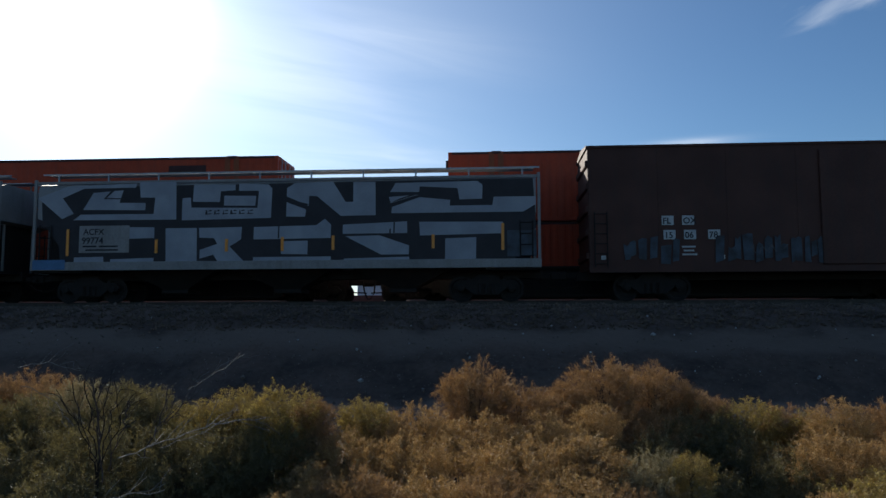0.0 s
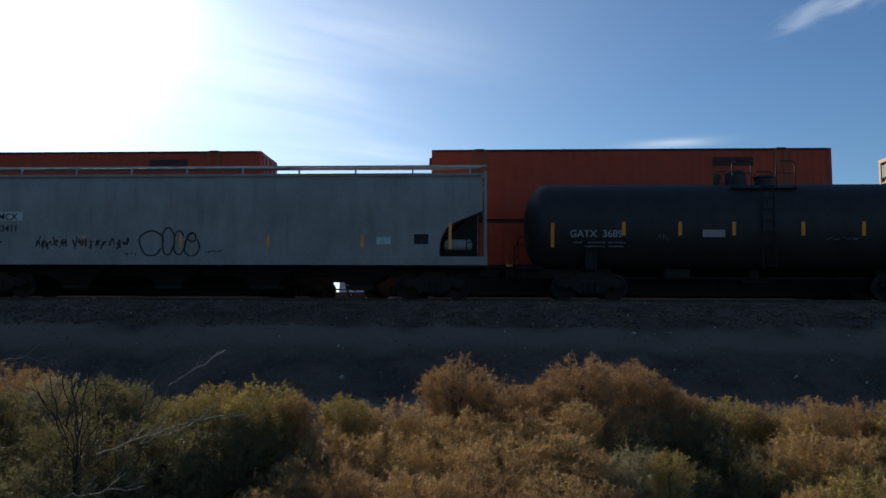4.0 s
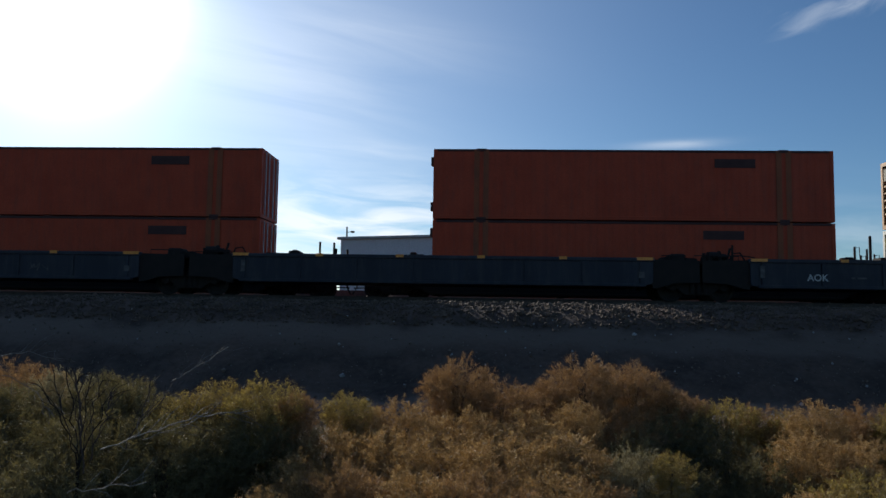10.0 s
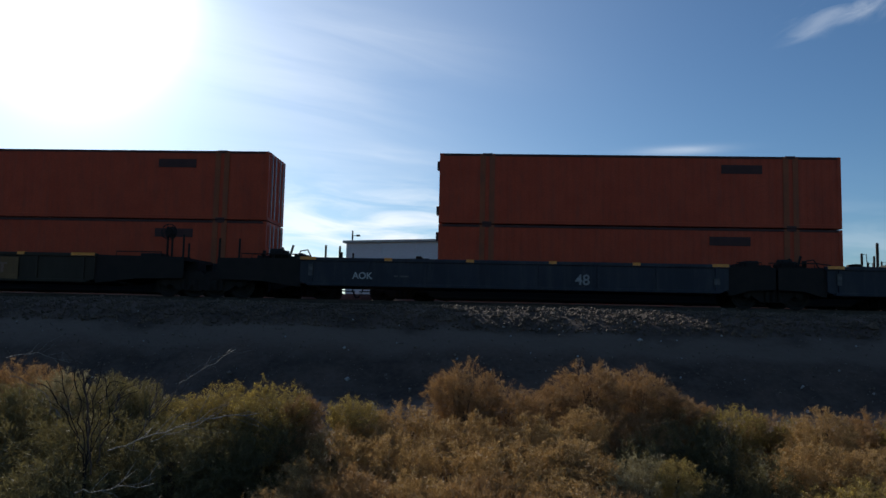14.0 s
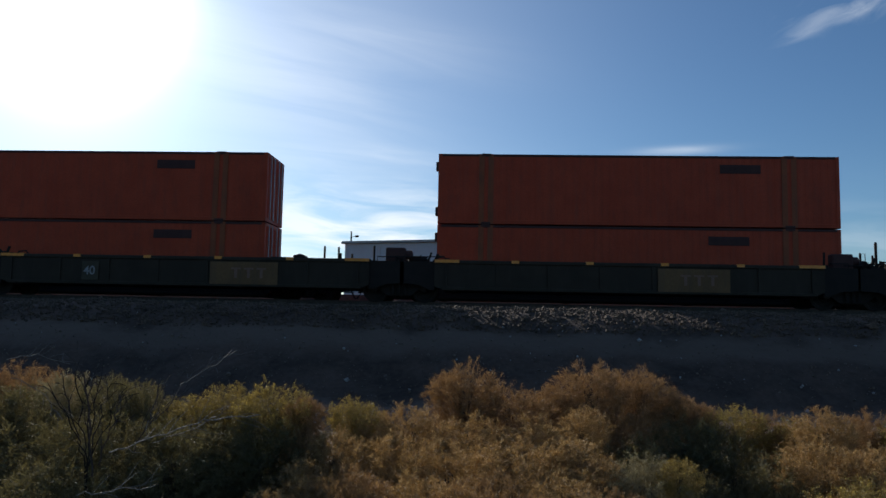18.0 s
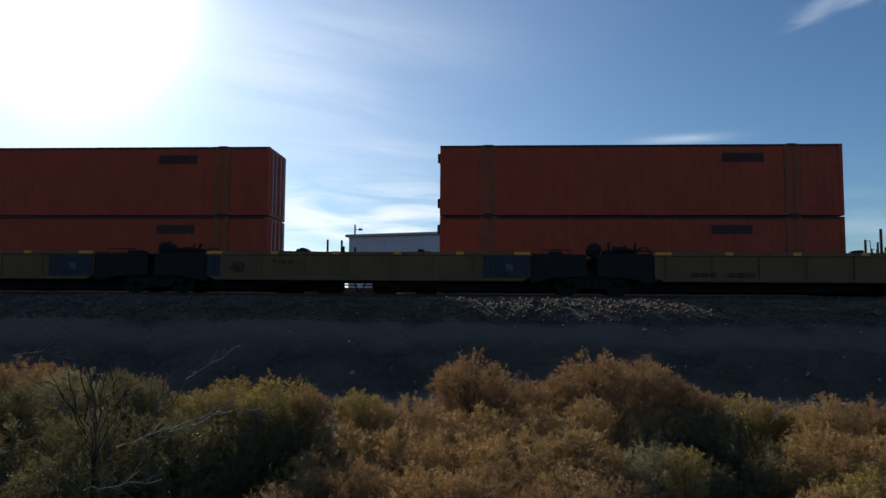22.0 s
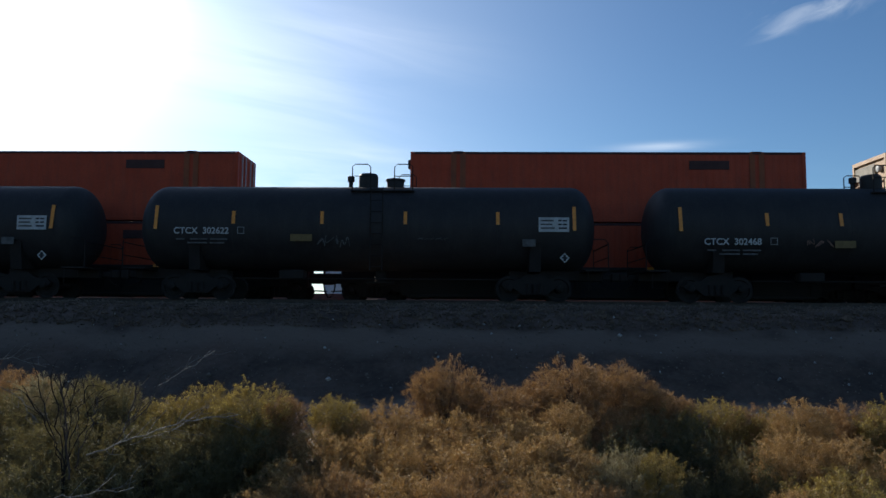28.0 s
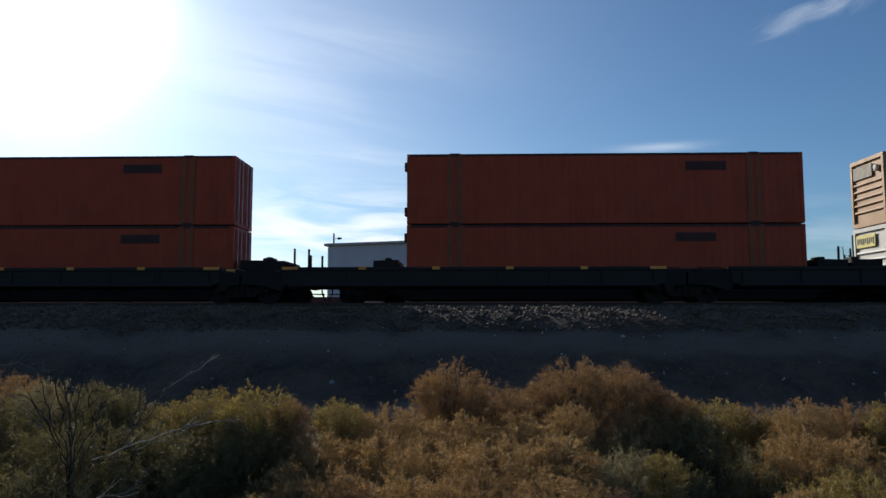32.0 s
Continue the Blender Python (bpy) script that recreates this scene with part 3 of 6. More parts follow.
Z1 = RAIL + 0.36
Z2 = Z1 + CH + 0.055
FY = 30.24
X_L, X_R, X_T = -9.03 - CL, -1.863, 17.545
for x in (X_L, X_R):
    for z in (Z1, Z2):
        STACKED.append((container("orange", "faded orange corrugated 53-foot shipping container on a well car", pose(x, FY, z), True, (-0.5, 0.02) if (x, z) == (X_R, Z1) else (0.0, 0.0)), x, FY, z))
STACKED.append((container("white", "white container with a yellow marking strip on a well car", pose(X_T, FY, Z1), False), X_T, FY, Z1))
STACKED.append((container("tan", "sunlit tan refrigerated container with end louvres, stacked on top", pose(X_T, FY, Z2), False), X_T, FY, Z2))

# ---- parts shared by the cars ----


def wheel_mesh():
    prof = [(-0.07, 0.1), (-0.07, 0.36), (-0.055, 0.42), (0.045, 0.43), (0.055, 0.46), (0.075, 0.46), (0.075, 0.36), (0.03, 0.33), (0.03, 0.16), (0.08, 0.13), (0.08, 0.1)]
    return Mesh().lathe(prof, 28, "y").done("wheel", M["wheel"])


def sideframe_mesh():
    o = [(-1.15, 0.52), (-1.0, 0.66), (-0.55, 0.72), (-0.3, 0.9), (0.3, 0.9), (0.55, 0.72), (1.0, 0.66), (1.15, 0.52), (1.0, 0.38), (0.7, 0.42), (0.42, 0.2), (-0.42, 0.2),
         (-0.7, 0.42), (-1.0, 0.38)]
    m = Mesh().prism(o, -0.09, 0.09)
    for x in (-0.87, 0.87):
        m.lathe([(-0.16, 0.09), (-0.14, 0.13), (0.1, 0.13)], 14, "y", (x, 0, 0.46))
    for x in (-0.22, 0, 0.22):
        m.lathe([(0.24, 0.075), (0.58, 0.075)], 10, "z", (x, -0.1, 0))
    return m.done("side_frame", M["frame"])


WHEEL, SIDEFRAME = wheel_mesh(), sideframe_mesh()
AXLE = Mesh().lathe([(-0.75, 0.07), (0.75, 0.07)], 12, "y").done("axle", M["wheel"])
BOLSTER = Mesh().box(-0.2, 0.2, -1.0, 1.0, 0.5, 0.8, 0.03).lathe([(0.8, 0.3), (0.95, 0.3)], 16, "z").done("bolster", M["frame"])


def truck(car, x):
    b = part("truck", BOLSTER, car, "black cast steel bogie", pose(x, 0, 0))
    for y in (-1.0, 1.0):
        part("side_frame", SIDEFRAME, b, at=pose(0, y, 0, 0, 0, 0 if y < 0 else 180))
    for dx in (-0.87, 0.87):
        part("axle", AXLE, b, at=pose(dx, 0, 0.42))
        for y in (-0.77, 0.77):
            part("wheel", WHEEL, b, at=pose(dx, y, 0.42, 0, 0, 180 if y < 0 else 0))


def coupler(car, x0, x1):
    s = 1 if x1 > x0 else -1
    m = Mesh().box(min(x0, x1), max(x0, x1), -0.09, 0.09, 0.78, 0.98, 0.02)
    m.box(x1 - 0.16, x1 + 0.16, -0.18, 0.16, 0.72, 1.04, 0.05)
    m.tube([(x0, 0.25, 0.75), (x0 + s * 0.3, 0.25, 0.5), (x1, 0.2, 0.45)], 0.03)
    part("coupler", m.done("coupler", M["frame"]), car)


def reflector(car, x, z0, z1, y, w=0.1):
    part("reflector", Mesh().box(x - w / 2, x + w / 2, y - 0.006, y + 0.01, z0, z1).done("reflector", M["yellow"], False), car, "yellow retroreflective strip")


def letter(car, text, x, z, size, y, colour="letters"):
    part("lettering", text_mesh(text, size, M[colour]), car, at=pose(x, y, z, 90))


def bars(car, x, z, rows, y, colour="letters"):
    """Writing too small to read: short bars, rows of (from, to)."""
    for k, row in enumerate(rows):
        m = Mesh()
        for a, b in row:
            m.box(x + a, x + b, y - 0.004, y, z - 0.13 * k, z - 0.13 * k + 0.055)
        part("small_print", m.done("small_print", M[colour], False), car)


def ladder(car, x, y, z0, z1, w=0.42, side=True):
    m = Mesh()
    n = int((z1 - z0) / 0.38)
    for a in (-w / 2, w / 2):
        m.tube([(x + a, y, z0), (x + a, y, z1)] if side else [(x, y + a, z0), (x, y + a, z1)], 0.022)
    for k in range(n + 1):
        z = z0 + 0.12 + k * (z1 - z0 - 0.2) / n
        m.tube([(x - w / 2, y, z), (x + w / 2, y, z)] if side else [(x, y - w / 2, z), (x, y + w / 2, z)], 0.016)
    part("ladder", m.done("ladder", M["frame"]), car)


# ---- the moving train ----


def hopper(u0, u1, label, finish):
    n = u1 - u0
    car = thing("covered_hopper_car", label, "rail car", "cars of the passing train")
    side = M["grey"]
    W = 1.56
    # curved-sided body with slope sheets at both ends
    half = [(-W, 1.2), (-W, 1.62), (-W, 2.07), (-W, 2.4), (-W, 2.62), (-W, 3.0), (-W, 4.05), (-W + 0.1, 4.22), (-W + 0.5, 4.36)]
    prof = half + [(-y, z) for y, z in reversed(half)]
    cut = {1.2: 1.62, 1.62: 1.66, 2.07: 1.6, 2.4: 1.42, 2.62: 1.12}
    m = Mesh()
    k = len(prof)
    vs = [(e if s == 0 else n - e, y, z) for s in (0, 1) for y, z in prof for e in (cut.get(z, 0.16),)]
    fs = [(i, k + i, k + (i + 1) % k, (i + 1) % k) for i in range(k)]
    for i in range(k // 2 - 1):
        fs += [(i, i + 1, k - 2 - i, k - 1 - i), (k + i, 2 * k - 1 - i, 2 * k - 2 - i, k + i + 1)]
    m.add(vs, fs)
    part("body", m.done("body", side), car)
    for y in (-1, 1):
        part("side_sill", Mesh().box(0, n, y * 1.6 - 0.05, y * 1.6 + 0.05, 1.12, 1.42, 0.01).done("side_sill", side, False), car)
        part("roof_rail", Mesh().box(0.05, n - 0.05, y * 1.5 - 0.04, y * 1.5 + 0.04, 4.24, 4.34, 0.01).done("roof_rail", side, False), car)
        for x in (0.06, n - 0.06):
            part("corner_post", Mesh().box(x - 0.05, x + 0.05, y * 1.56 - 0.05, y * 1.56 + 0.05, 1.12, 4.4, 0.01).done("corner_post", side, False), car)
        for x in (0.5, n - 0.5):
            ladder(car, x, y * 1.6, 1.4, 2.75)
        part("running_board_edge", Mesh().box(0.0, n, y * 1.05 - 0.03, y * 1.05 + 0.03, 4.66, 4.71).done("running_board_edge", M["steel"], False), car)
    for y in (-0.95, 0.45):
        part("running_board", Mesh().box(0.2, n - 0.2, y, y + 0.5, 4.66, 4.69).done("running_board", M["steel"], False), car)
    nn = 10
    for i in range(nn):
        x = 0.6 + i * (n - 1.2) / (nn - 1)
        part("running_board_bracket", Mesh().box(x - 0.025, x + 0.025, -1.08, -1.02, 4.3, 4.66).box(x - 0.025, x + 0.025, 1.02, 1.08, 4.3, 4.66).done("bracket", M["steel"], False), car)
    for i in range(9):
        a = 0.8 + i * (n - 1.6) / 9
        part("roof_hatch", Mesh().box(a, a + (n - 1.6) / 9 - 0.1, -0.35, 0.35, 4.34, 4.44, 0.03).done("roof_hatch", side, False), car)
    bays = 4 if n > 18.5 else 3
    for i in range(bays):
        c = n / 2 + (i - (bays - 1) / 2) * (n - 5.6) / bays
        h = (n - 5.6) / bays * 0.46
        b = Mesh()
        b.add([(c - h, -1.2, 1.25), (c + h, -1.2, 1.25), (c + h, 1.2, 1.25), (c - h, 1.2, 1.25), (c - 0.4, -0.5, 0.45), (c + 0.4, -0.5, 0.45), (c + 0.4, 0.5, 0.45), (c - 0.4, 0.5, 0.45)],
              [(0, 1, 2, 3), (4, 7, 6, 5), (0, 4, 5, 1), (1, 5, 6, 2), (2, 6, 7, 3), (3, 7, 4, 0)])
        b.box(c - 0.5, c + 0.5, -0.6, 0.6, 0.32, 0.45)
        part("hopper_bay", b.done("hopper_bay", M["frame"], False), car)
    part("centre_sill", Mesh().box(-0.1, n + 0.1, -0.32, 0.32, 0.8, 1.15, 0.02).box(0, 1.9, -1.5, 1.5, 1.05, 1.14).box(n - 1.9, n, -1.5, 1.5, 1.05, 1.14)
         .done("centre_sill", M["frame"], False), car)
    for x in (0.35, n - 0.35):
        for y in (-0.85, 0.85):
            part("end_stiffener", Mesh().box(x - 0.04, x + 0.04, y - 0.05, y + 0.05, 1.15, 2.9).done("end_stiffener", side, False), car)
    # added black block: stands in for shade and brake gear under the slope sheets
    for s, x in ((1, 0.0), (-1, n)):
        part("end_bracing", Mesh().prism([(x + s * 0.35, 1.14), (x + s * 0.35, 2.9), (x + s * 0.5, 2.9), (x + s * 1.7, 1.9), (x + s * 1.7, 1.14)], -1.1, 1.1).done("end_bracing", M["frame"], False), car)
    part("air_reservoir", Mesh().lathe([(n - 1.5, 0.1), (n - 1.42, 0.2), (n - 0.6, 0.2), (n - 0.52, 0.1)], 16, "x", (0, -1.2, 1.85)).done("air_reservoir", side), car, "grey brake air reservoir")
    truck(car, 1.9); truck(car, n - 1.9)
    coupler(car, 0, -0.55); coupler(car, n, n + 0.55)
    finish(car, n)
    MOVING.append((car, u0))
    return car


def tank_car(ml, mr, label, finish, marks=(), tall_z=(2.4, 3.25), short_z=(2.6, 3.05), fittings=0.45, head=0.84):
    """ml, mr: places of the two tall end marks along the train."""
    u0 = ml - 0.42
    n = mr + 0.42 - u0
    car = thing("tank_car", label, "rail car", "cars of the passing train")
    R, cz = 1.55, 2.59
    prof = [(0.38 - head * math.cos(a), R * math.sin(a) ** (0.8 if head > 0.6 else 0.55)) for a in np.linspace(0.06, math.pi / 2, 13)]
    prof += [(n - h, r) for h, r in reversed(prof)]
    shell = part("tank_shell", Mesh().lathe(prof, 56, "x", (0, 0, cz)).done("tank_shell", M["tank"]), car, "glossy black steel tank shell")
    for x in (n * 0.2, n * 0.4, n * 0.6, n * 0.8):
        part("weld_seam", Mesh().lathe([(x - 0.02, R), (x - 0.015, R + 0.004), (x + 0.015, R + 0.004), (x + 0.02, R)], 56, "x", (0, 0, cz)).done("weld_seam", M["tank"]), car)
    # top fittings
    c = n * 0.5 + fittings
    part("manway", Mesh().lathe([(cz + R - 0.1, 0.32), (cz + R + 0.22, 0.32), (cz + R + 0.24, 0.36), (cz + R + 0.3, 0.36), (cz + R + 0.34, 0.2)], 20, "z", (c + 0.5, 0, 0)).done("manway", M["tank"]), car)
    part("valve_housing", Mesh().lathe([(cz + R - 0.1, 0.36), (cz + R + 0.42, 0.36), (cz + R + 0.5, 0.3), (cz + R + 0.52, 0.1)], 20, "z", (c - 0.5, 0, 0)).done("valve_housing", M["tank"]), car)
    part("relief_valve", Mesh().lathe([(cz + R - 0.1, 0.08), (cz + R + 0.2, 0.08), (cz + R + 0.22, 0.13), (cz + R + 0.4, 0.13), (cz + R + 0.44, 0.05)], 12, "z", (c - 1.15, 0, 0)).done("relief_valve", M["tank"]), car)
    part("platform", Mesh().box(c - 1.0, c + 1.25, -1.05, -0.55, cz + R - 0.3, cz + R - 0.26).box(c - 1.0, c + 1.25, 0.55, 1.05, cz + R - 0.3, cz + R - 0.26).done("platform", M["frame"], False), car)
    for x in (c - 0.95, c + 1.2):
        s = 1 if x > c else -1
        for y in (-1.0, 1.0):
            g = Mesh().tube([(x, y, cz + R - 0.3), (x, y, cz + R + 0.6), (x - s * 0.1, y, cz + R + 0.68), (x - s * 0.55, y, cz + R + 0.68), (x - s * 0.65, y, cz + R + 0.58), (x - s * 0.65, y, cz + R - 0.3)], 0.02)
            g.tube([(x, y, cz + R + 0.25), (x - s * 0.65, y, cz + R + 0.25)], 0.015)
            part("handrail", g.done("handrail", M["frame"]), car)
    for y in (-1.62, 1.62):
        ladder(car, c, y, 1.0, cz + 1.3)
    # saddles, stub sills and end platforms
    for x0, x1, e in ((-0.75, 2.6, -0.75), (n - 2.6, n + 0.75, n + 0.75)):
        part("stub_sill", Mesh().box(x0, x1, -0.32, 0.32, 0.72, 1.1, 0.03).done("stub_sill", M["frame"], False), car)
        xm = 1.75 if x0 < 0 else n - 1.75
        part("saddle", Mesh().prism([(-1.3, 1.0), (1.3, 1.0), (1.45, 2.0), (0.9, 1.5), (0, 1.25), (-0.9, 1.5), (-1.45, 2.0)], xm - 0.2, xm + 0.2, "x").done("saddle", M["frame"], False), car)
        s = 1 if x0 > 0 else -1
        part("end_platform", Mesh().box(min(e, e - s * 0.8), max(e, e - s * 0.8), -1.5, 1.5, 1.02, 1.08).done("end_platform", M["frame"], False), car)
        h = Mesh()
        for y in (-1.45, 1.45):
            h.tube([(e, y, 1.05), (e, y, 2.0), (e - s * 0.12, y, 2.12), (e - s * 0.5, y, 2.12)], 0.02)
            h.tube([(e - s * 0.7, y, 1.05), (e - s * 0.7, y, 0.45), (e - s * 0.2, y, 0.45), (e - s * 0.2, y, 1.05)], 0.018)
        h.tube([(e, -1.45, 1.95), (e, 1.45, 1.95)], 0.02)
        h.tube([(e, -1.45, 1.5), (e, 1.45, 1.5)], 0.016)
        part("end_handrail", h.done("end_handrail", M["frame"]), car)
        truck(car, xm)
        coupler(car, e, e + s * 0.5)
    part("outlet", Mesh().lathe([(0.55, 0.16), (0.7, 0.22), (1.1, 0.22)], 14, "z", (c, 0, 0)).box(c - 0.5, c + 0.5, -0.3, 0.3, 0.6, 0.68).done("outlet", M["frame"]), car)
    part("brake_gear", Mesh().box(n * 0.3, n * 0.3 + 0.9, -0.9, -0.4, 0.7, 1.05, 0.05).tube([(1.8, -0.5, 0.75), (n - 1.8, -0.5, 0.75)], 0.03).done("brake_gear", M["frame"], False), car)
    for k, u in enumerate((ml, *marks, mr)):
        tall = k in (0, len(marks) + 1)
        z0, z1 = tall_z if tall else short_z
        yy = -math.sqrt(max(0.0, R * R - ((z0 + z1) / 2 - cz) ** 2)) - 0.004
        tilt = math.degrees(math.asin(((z0 + z1) / 2 - cz) / R))
        part("reflector", Mesh().box(-0.06, 0.06, -0.006, 0.012, -(z1 - z0) / 2, (z1 - z0) / 2).done("reflector", M["yellow"], False), car,
             "yellow retroreflective strip", pose(u - u0, yy - 0.006, (z0 + z1) / 2, -tilt))
    finish(car, n)
    MOVING.append((car, u0))
    return car


def well_unit(u0, u1, colour, label, finish, left_end=1.6, right_end=1.6, tabs=5, truck_left=True, truck_right=False, high=0.0, place=None, top=1.44):
    """One platform of a well car: its two deep side sills run from u0 to u1; end decks reach out over the bogies."""
    n = u1 - u0
    car = thing("well_car_unit", label, "rail car", "cars of the passing train")
    m = M[colour]
    T, B = top, {"navy": 0.47, "black": 0.57, "olive": 0.42}.get(colour, 0.46) if place is None else 0.2
    for y in (-1, 1):
        ya, yb = sorted((y * 1.50, y * 1.44))
        part("side_sill", Mesh().prism([(0, T), (n, T), (n, B + 0.12), (n - 0.3, B), (0.3, B), (0, B + 0.12)], ya, yb).done("side_sill", m, False), car)
        yc, yd = sorted((y * 1.55, y * 1.32))
        part("top_chord", Mesh().box(-0.05, n + 0.05, yc, yd, T - 0.13, T, 0.02).done("top_chord", m, False), car)
        part("bottom_chord", Mesh().box(0.25, n - 0.25, yc, yd, B - 0.02, B + 0.1, 0.02).done("bottom_chord", m, False), car)
        for k in range(8):
            x = 0.4 + k * (n - 0.8) / 7
            ye, yf = sorted((y * 1.55, y * 1.50))
            part("side_rib", Mesh().box(x - 0.04, x + 0.04, ye, yf, B + 0.08, T - 0.12).done("side_rib", m, False), car)
        for k in range(tabs):
            x = 0.25 + k * (n - 0.5) / (tabs - 1)
            w = (0.85 if colour == "olive" else 0.55) if k in (0, tabs - 1) else 0.26
            a = min(max(x - w / 2, 0.0), n - w)
            part("edge_marker", Mesh().box(a, a + w, min(y * 1.56, y * 1.4), max(y * 1.56, y * 1.4), T - 0.09, T + 0.012).done("edge_marker", M["yellow"], False), car, "yellow edge marker")
    part("well_floor", Mesh().box(0.3, n - 0.3, -1.4, 1.4, B - 0.02, B + 0.06).done("well_floor", M["frame"], False), car)
    for k in range(4):
        x = 0.6 + k * (n - 1.2) / 3
        part("cross_member", Mesh().box(x - 0.12, x + 0.12, -1.44, 1.44, B - 0.05, B + 0.1).done("cross_member", M["frame"], False), car)
    for x, s, e, tr in ((0, -1, left_end, truck_left), (n, 1, right_end, truck_right)):
        a, b = sorted((x, x + s * e))
        part("bulkhead", Mesh().box(x - 0.06, x + 0.06, -1.44, 1.44, 0.52, T - 0.09).done("bulkhead", M["frame"], False), car)
        hz = T - 0.04 - (0.12 if top < 1.4 else 0.0) + high
        part("end_deck", Mesh().prism([(x, hz), (x + s * e * 0.96, hz - 0.03), (x + s * e * 0.96, hz - 0.14), (x, hz - 0.18)], -1.42, 1.42).done("end_deck", M["frame"], False), car)
        part("draft_sill", Mesh().box(a, b, -0.4, 0.4, 0.75, min(1.3, hz - 0.05), 0.03).done("draft_sill", M["frame"], False), car)
        # end plates, carried lower so their black stands in for shade over the bogies
        for y in (-1, 1):
            part("end_skirt", Mesh().prism([(x, hz - 0.05), (x + s * e * 0.96, hz - 0.05), (x + s * e * 0.96, 0.62), (x + s * e * 0.45, 0.58), (x + s * 0.2, 0.42), (x, 0.4)], y * 1.4 - 0.03, y * 1.4 + 0.03)
                 .done("end_skirt", M["frame"], False), car)
        for y in (-1.3, 1.3) if place is None else ():
            g = Mesh().tube([(x + s * e * 0.7, y, hz - 0.1), (x + s * e * 0.7, y, hz + 0.14), (x + s * e * 0.2, y, hz + 0.14), (x + s * e * 0.2, y, hz - 0.1)], 0.022)
            part("grab_iron", g.done("grab_iron", M["frame"]), car)
        g = Mesh().box(*sorted((x + s * e * 0.35, x + s * e * 0.6)), -0.5, 0.2, hz - 0.05, hz + 0.16, 0.04)
        part("gear_box", g.done("gear_box", M["frame"]), car)
        if tr:
            truck(car, x + s * (e if place is None else {1.9: 1.2, 1.05: 1.15}.get(e, e * 0.63)))
    finish(car, n)
    if place is None:
        MOVING.append((car, u0))
    else:
        car.matrix_basis = place
        tagged(car, group="cars of the far train")
    return car


def boxcar(u0, n, label, finish):
    car = thing("box_car", label, "rail car", "cars of the passing train")
    m = M["brown"]
    part("body", Mesh().box(0, n, -1.5, 1.5, 1.0, 5.31, 0.03).done("body", m, False), car)
    part("roof", Mesh().prism([(-1.55, 5.3), (0, 5.46), (1.55, 5.3), (1.55, 5.22), (-1.55, 5.22)], -0.05, n + 0.05, "x").done("roof", m, False), car)
    for y in (-1, 1):
        a, b = sorted((y * 1.5, y * 1.57))
        part("side_sill", Mesh().box(0, n, a, b, 0.92, 1.12).done("side_sill", m, False), car)
        for k in range(9):
            x = 0.1 + k * (n - 0.2) / 8
            if abs(x - n / 2) > 1.7:
                part("side_post", Mesh().box(x - 0.05, x + 0.05, min(y * 1.5, y * 1.51), max(y * 1.5, y * 1.51), 1.12, 5.15).done("side_post", m, False), car)
        part("plug_door", Mesh().box(n / 2 - 1.6, n / 2 + 1.6, min(a, b) - 0.01, max(a, b), 1.15, 5.04, 0.02).done("plug_door", m, False), car)
    for x in (-0.02, n + 0.02):
        for k in range(5):
            z = 1.5 + k * 0.8
            part("end_rib", Mesh().box(x - 0.06, x + 0.06, -1.45, 1.45, z - 0.12, z + 0.12, 0.04).done("end_rib", m, False), car)
    ladder(car, 0.4, -1.6, 1.1, 3.0)
    ladder(car, n - 0.4, -1.6, 1.1, 3.0)
    part("centre_sill", Mesh().box(-0.3, n + 0.3, -0.32, 0.32, 0.7, 1.0).done("centre_sill", M["frame"], False), car)
    truck(car, 2.2); truck(car, n - 2.2)
    coupler(car, 0, -0.8); coupler(car, n, n + 0.8)
    finish(car, n)
    MOVING.append((car, u0))
    return car


SIDE = -1.564          # painted side of a hopper


def panel(car, x0, x1, z0, z1, y, colour, name="paint_panel", label=""):
    part(name, Mesh().box(x0, x1, y - 0.004, y, z0, z1).done(name, M[colour], False), car, label)


def shape(car, outline, y, colour, name="graffiti_letter"):
    part(name, Mesh().prism(outline, y - 0.004, y).done(name, M[colour], False), car)


def scribble(car, x0, x1, z0, z1, y, colour, seed, n=7, w=0.03, name="graffiti_tag"):
    """A sprayed tag: one looping ribbon a letter."""
    rnd = random.Random(seed)
    cw = (x1 - x0) / n
    for k in range(n):
        c = x0 + (k + 0.5) * cw
        keys, lean = [], rnd.uniform(0.1, 0.35)
        for i in range(rnd.randint(4, 6)):
            z = z0 + (z1 - z0) * (rnd.uniform(0.65, 1.0) if i % 2 else rnd.uniform(0.0, 0.4))
            keys.append((c + cw * rnd.uniform(-0.62, 0.62) + (z - z0) * lean - (z1 - z0) * lean / 2, z))
        # rounded off between the turns
        line = [keys[0]]
        for p, q, t in zip(keys, keys[1:], keys[2:]):
            for f in (0.0, 0.25, 0.5, 0.75, 1.0):
                a = ((p[0] + q[0]) / 2, (p[1] + q[1]) / 2)
                b = ((q[0] + t[0]) / 2, (q[1] + t[1]) / 2)
                line.append(tuple(a[j] * (1 - f) ** 2 + 2 * q[j] * f * (1 - f) + b[j] * f * f for j in (0, 1)))
        line.append(keys[-1])
        vs = []
        for i, (px, pz) in enumerate(line):
            dx, dz = (line[min(i + 1, len(line) - 1)][j] - line[max(i - 1, 0)][j] for j in (0, 1))
            d = math.hypot(dx, dz) or 1
            h = w / 2 * (0.7 + 0.3 * math.sin(i * 0.9 + k))
            vs += [(px - dz / d * h, y - 0.0004 * i, pz + dx / d * h), (px + dz / d * h, y - 0.0004 * i, pz - dx / d * h)]
        m = Mesh().add(vs, [(2 * i, 2 * i + 1, 2 * i + 3, 2 * i + 2) for i in range(len(line) - 1)])
        part(name, m.done(name, M[colour], False), car)


